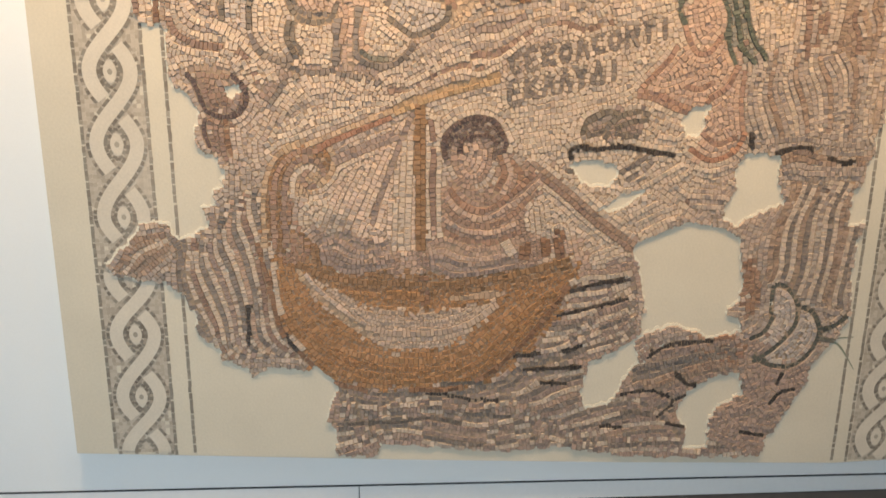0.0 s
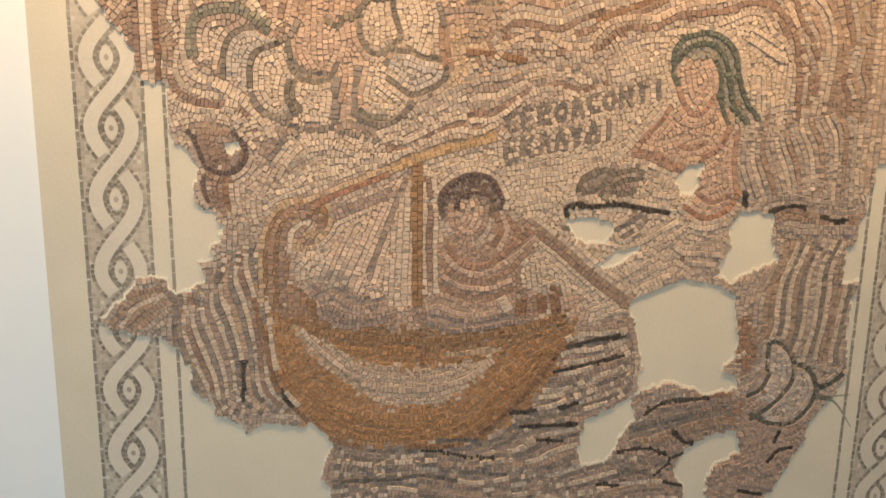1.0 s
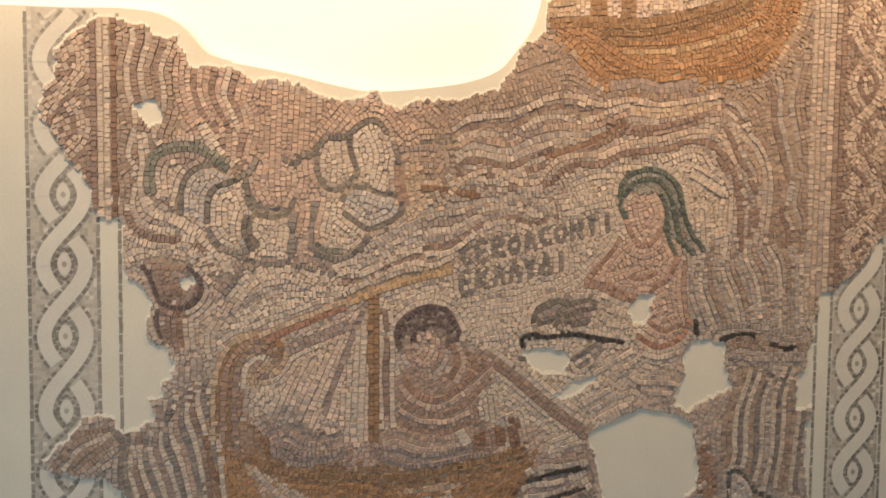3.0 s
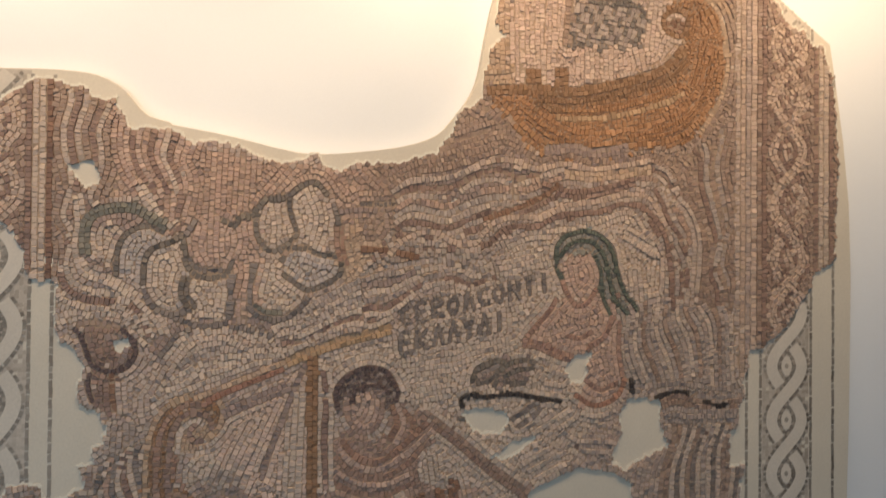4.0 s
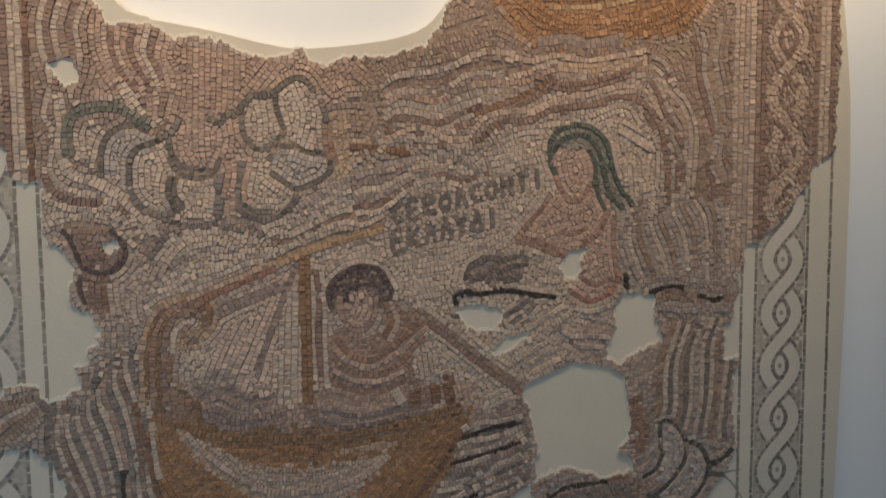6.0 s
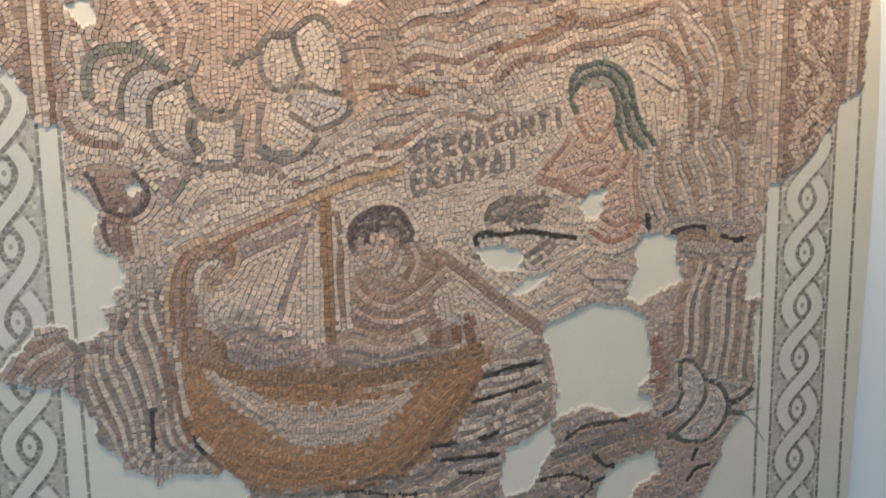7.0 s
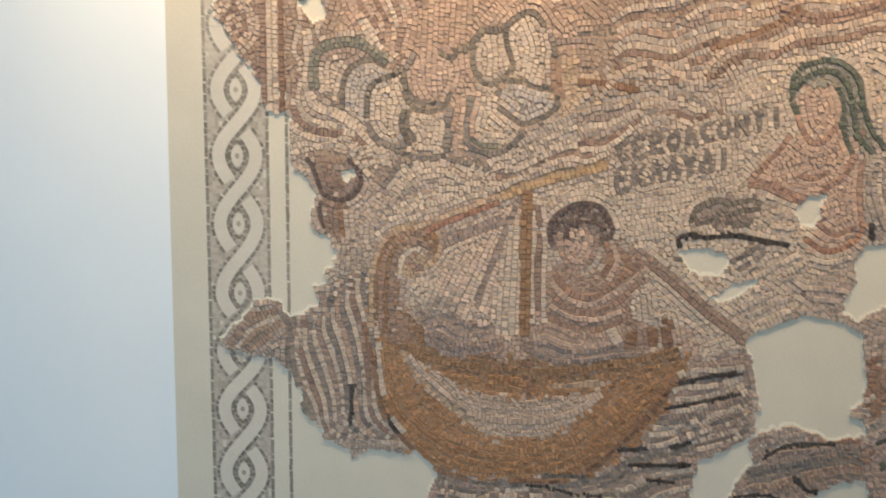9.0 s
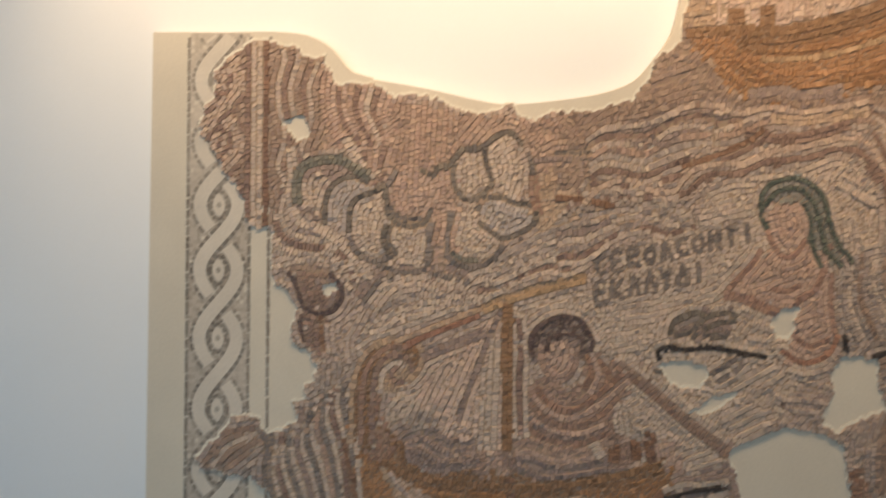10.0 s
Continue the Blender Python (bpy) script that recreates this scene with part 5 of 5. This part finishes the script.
for i, s in enumerate(stones):
    shape, colour = stone_shape(*s[:5], s[7]), stone_colour(tone[i], s[0], s[1], s[7])
    if i in single:
        mesh_object("tessera", shape, STONE_FACES, STONE, mosaic, [colour] * 12)
    else:
        v, f, c = groups.setdefault(owner[i], ([], [], []))
        n = len(v)
        v.extend(shape)
        f.extend(tuple(n + k for k in q) for q in STONE_FACES)
        c.extend([colour] * 12)
for name, (v, f, c) in groups.items():
    tagged(mesh_object(name + "_tesserae", v, f, STONE, mosaic, c, LABELS[name]), kind="stuff")


# ---- the painted borders that complete the lost parts, flush with the plaster ----
plate_poly = np.array(PLATE)


def on_plaster(x, z, room=0.004):
    i, k = int((x - X0) / CELL), int((z - Z0) / CELL)
    if not (0 <= i < NX and 0 <= k < NZ) or bed_mask[i, k]:
        return False
    return bool(inside(plate_poly, np.array(x), np.array(z - room))) and bool(inside(plate_poly, np.array(x), np.array(z + room)))


def faded(rgb, k):
    return tuple(a * (1 - k) + b * k for a, b in zip(rgb, (0.63, 0.545, 0.45))) + (1.0,)


class Paint:
    """Flat painted patches, one mesh for each layer."""

    def __init__(self):
        self.v, self.f, self.c = [], [], []

    def patch(self, corners, y, colour):
        n = len(self.v)
        y -= rng.random() * 0.00016
        self.v.extend((x, y, z) for x, z in corners)
        self.f.append(tuple(range(n, n + len(corners))))
        self.c.extend([colour] * len(corners))

    def square(self, x, z, w, h, ang, y, colour):
        c, s = math.cos(ang), math.sin(ang)
        self.patch([(x + (u * w * c - v * h * s) / 2 * rng.uniform(0.9, 1.05), z + (u * w * s + v * h * c) / 2 * rng.uniform(0.9, 1.05)) for u, v in ((-1, -1), (1, -1), (1, 1), (-1, 1))], y, colour)

    def done(self, name, label, stuff=True):
        if self.f:
            ob = mesh_object(name, self.v, self.f, PAINT, mosaic, self.c, label)
            if stuff:
                tagged(ob, kind="stuff")


GROUND = ((0.40, 0.332, 0.265), (0.45, 0.378, 0.305), (0.35, 0.288, 0.228), (0.49, 0.414, 0.335))
DARK = ((0.14, 0.112, 0.088), (0.18, 0.146, 0.116), (0.24, 0.208, 0.17), (0.19, 0.165, 0.135))
RIBBON = (0.65, 0.57, 0.47)
for b, lines in ((LEFT, (-0.858, -0.674, -0.616)), (RIGHT, (1.474, 1.523, 1.703, 1.784))):
    fade = lambda x, z: min(0.75, max(0.0, 0.18 + 0.45 * noise.noise((x * 2.5, z * 2.5, 1.0)) + 0.28 * max(0.0, z - 1.0)))
    ground, rims, rows = Paint(), Paint(), Paint()
    z = 0.08
    while z < 2.5:
        x = b["x"] - b["half"]
        while x < b["x"] + b["half"]:
            if on_plaster(x, z, 0.007):
                colour = (0.64, 0.57, 0.46) if rng.random() < 0.05 else rng.choice(GROUND)
                ground.square(x, z, 0.0122, 0.0122, rng.gauss(0, 0.08), FACE - 0.0003, faded(colour, fade(x, z)))
            x += 0.0118
        z += 0.0118
    ground.done("painted_ground", "grey painted imitation stones behind the plait")
    for x in lines:
        z = 0.08
        while z < 2.5:
            h = rng.uniform(0.010, 0.022)
            if on_plaster(x, z, h / 2 + 0.002):
                rows.square(x + rng.gauss(0, 0.0004), z, 0.0100, h, 0, FACE - 0.0008, faded(rng.choice(DARK), 0.2 * rng.random() + 0.4 * fade(x, z)))
            z += h + 0.0005
    rows.done("painted_line", "dark painted border lines of small squares")

    def strand(z0, z1, side, y):
        """A smooth painted strand with a dark edge of small squares, broken off where the old stones stand."""
        zz = np.linspace(z0, z1, max(6, int((z1 - z0) / 0.006)))
        pts = np.stack([strand_x(b, zz, side), zz], -1)
        d = np.gradient(pts, axis=0)
        d /= np.hypot(*d.T)[:, None]
        n = np.stack([-d[:, 1], d[:, 0]], -1)
        s = np.concatenate([[0], np.cumsum(np.hypot(*np.diff(pts, axis=0).T))])
        ok = [on_plaster(*q, 0.012) for q in pts] + [False]
        first = None
        for i, good in enumerate(ok):
            if good and first is None:
                first = i
            if not good and first is not None:
                if i - first > 1:
                    v = [(q[0], y - 0.0003, q[1]) for t in range(first, i) for q in (pts[t] + n[t] * 0.0195, pts[t] - n[t] * 0.0195)]
                    f = [(2 * t, 2 * t + 1, 2 * t + 3, 2 * t + 2) for t in range(i - first - 1)]
                    mesh_object("painted_strand", v, f, PAINT, mosaic, [faded(RIBBON, 0.3)] * len(v))
                first = None
        at = 0.004
        while at < s[-1]:
            w = rng.uniform(0.009, 0.013)
            i = min(len(pts) - 1, int(np.searchsorted(s, at)))
            for k in (1, -1):
                q = pts[i] + k * n[i] * 0.0243
                if on_plaster(*q, 0.007) and abs(q[0] - b["x"]) < b["half"]:
                    rims.square(q[0], q[1], w, 0.0098, math.atan2(d[i][1], d[i][0]), y, faded(rng.choice(DARK + GROUND[2:3]), 0.6 * fade(*q)))
            at += w + 0.0004

    for k in range(FIRST, 8):
        base = b["eyes"][k - FIRST]
        p = b["eyes"][k - FIRST + 1] - base
        side = 1 if k % 2 else -1
        strand(base + 0.02 * p, base + 0.36 * p, -side, FACE - 0.0009)
        strand(base + 0.64 * p, base + 0.98 * p, -side, FACE - 0.0009)
        strand(base - 0.03 * p, base + 1.03 * p, side, FACE - 0.0016)
        for t in range(14):
            a = 2 * math.pi * (t + 0.5) / 14
            q = (b["x"] + 0.0235 * math.cos(a) * abs(math.cos(a)) ** 0.15, base + 0.042 * math.sin(a) * abs(math.sin(a)) ** 0.3)
            if on_plaster(*q, 0.007):
                rims.square(*q, 0.0125, 0.0090, a + math.pi / 2, FACE - 0.00065, faded(rng.choice(DARK), 0.6 * fade(*q)))
        for r, y, colour, name in ((0.0185, FACE - 0.0013, faded(RIBBON, 0.3), "painted_eye"), (0.0072, FACE - 0.0016, faded((0.30, 0.26, 0.21), fade(b["x"], base)), "painted_dot")):
            if on_plaster(b["x"], base, r * 1.2 + 0.002):
                disc = Paint()
                disc.patch([(b["x"] + r * math.cos(t * math.pi / 10), base + (1.75 if r > 0.01 else 1.2) * r * math.sin(t * math.pi / 10) * abs(math.sin(t * math.pi / 10)) ** 0.3) for t in range(20)], y, colour)
                disc.done(name, "", False)
    rims.done("painted_edge", "dark painted squares edging the plait")

# green leaf tips painted on the plaster beside the gourds
leaf = Paint()
for pts in (LEAF_A, LEAF_B, LEAF_C):
    c = smooth(pts)
    d = np.gradient(c, axis=0)
    n = np.stack([-d[:, 1], d[:, 0]], -1) / np.hypot(*d.T)[:, None]
    for i in range(len(c) - 1):
        if on_plaster(*c[i], 0.002):
            w = 0.0045 * (1 - 0.7 * i / len(c))
            leaf.patch([c[i] + n[i] * w, c[i] - n[i] * w, c[i + 1] - n[i + 1] * w, c[i + 1] + n[i + 1] * w], FACE - 0.0006, (0.25, 0.26, 0.19, 1))
leaf.done("painted_leaf", "thin grey-green painted leaves on plaster")
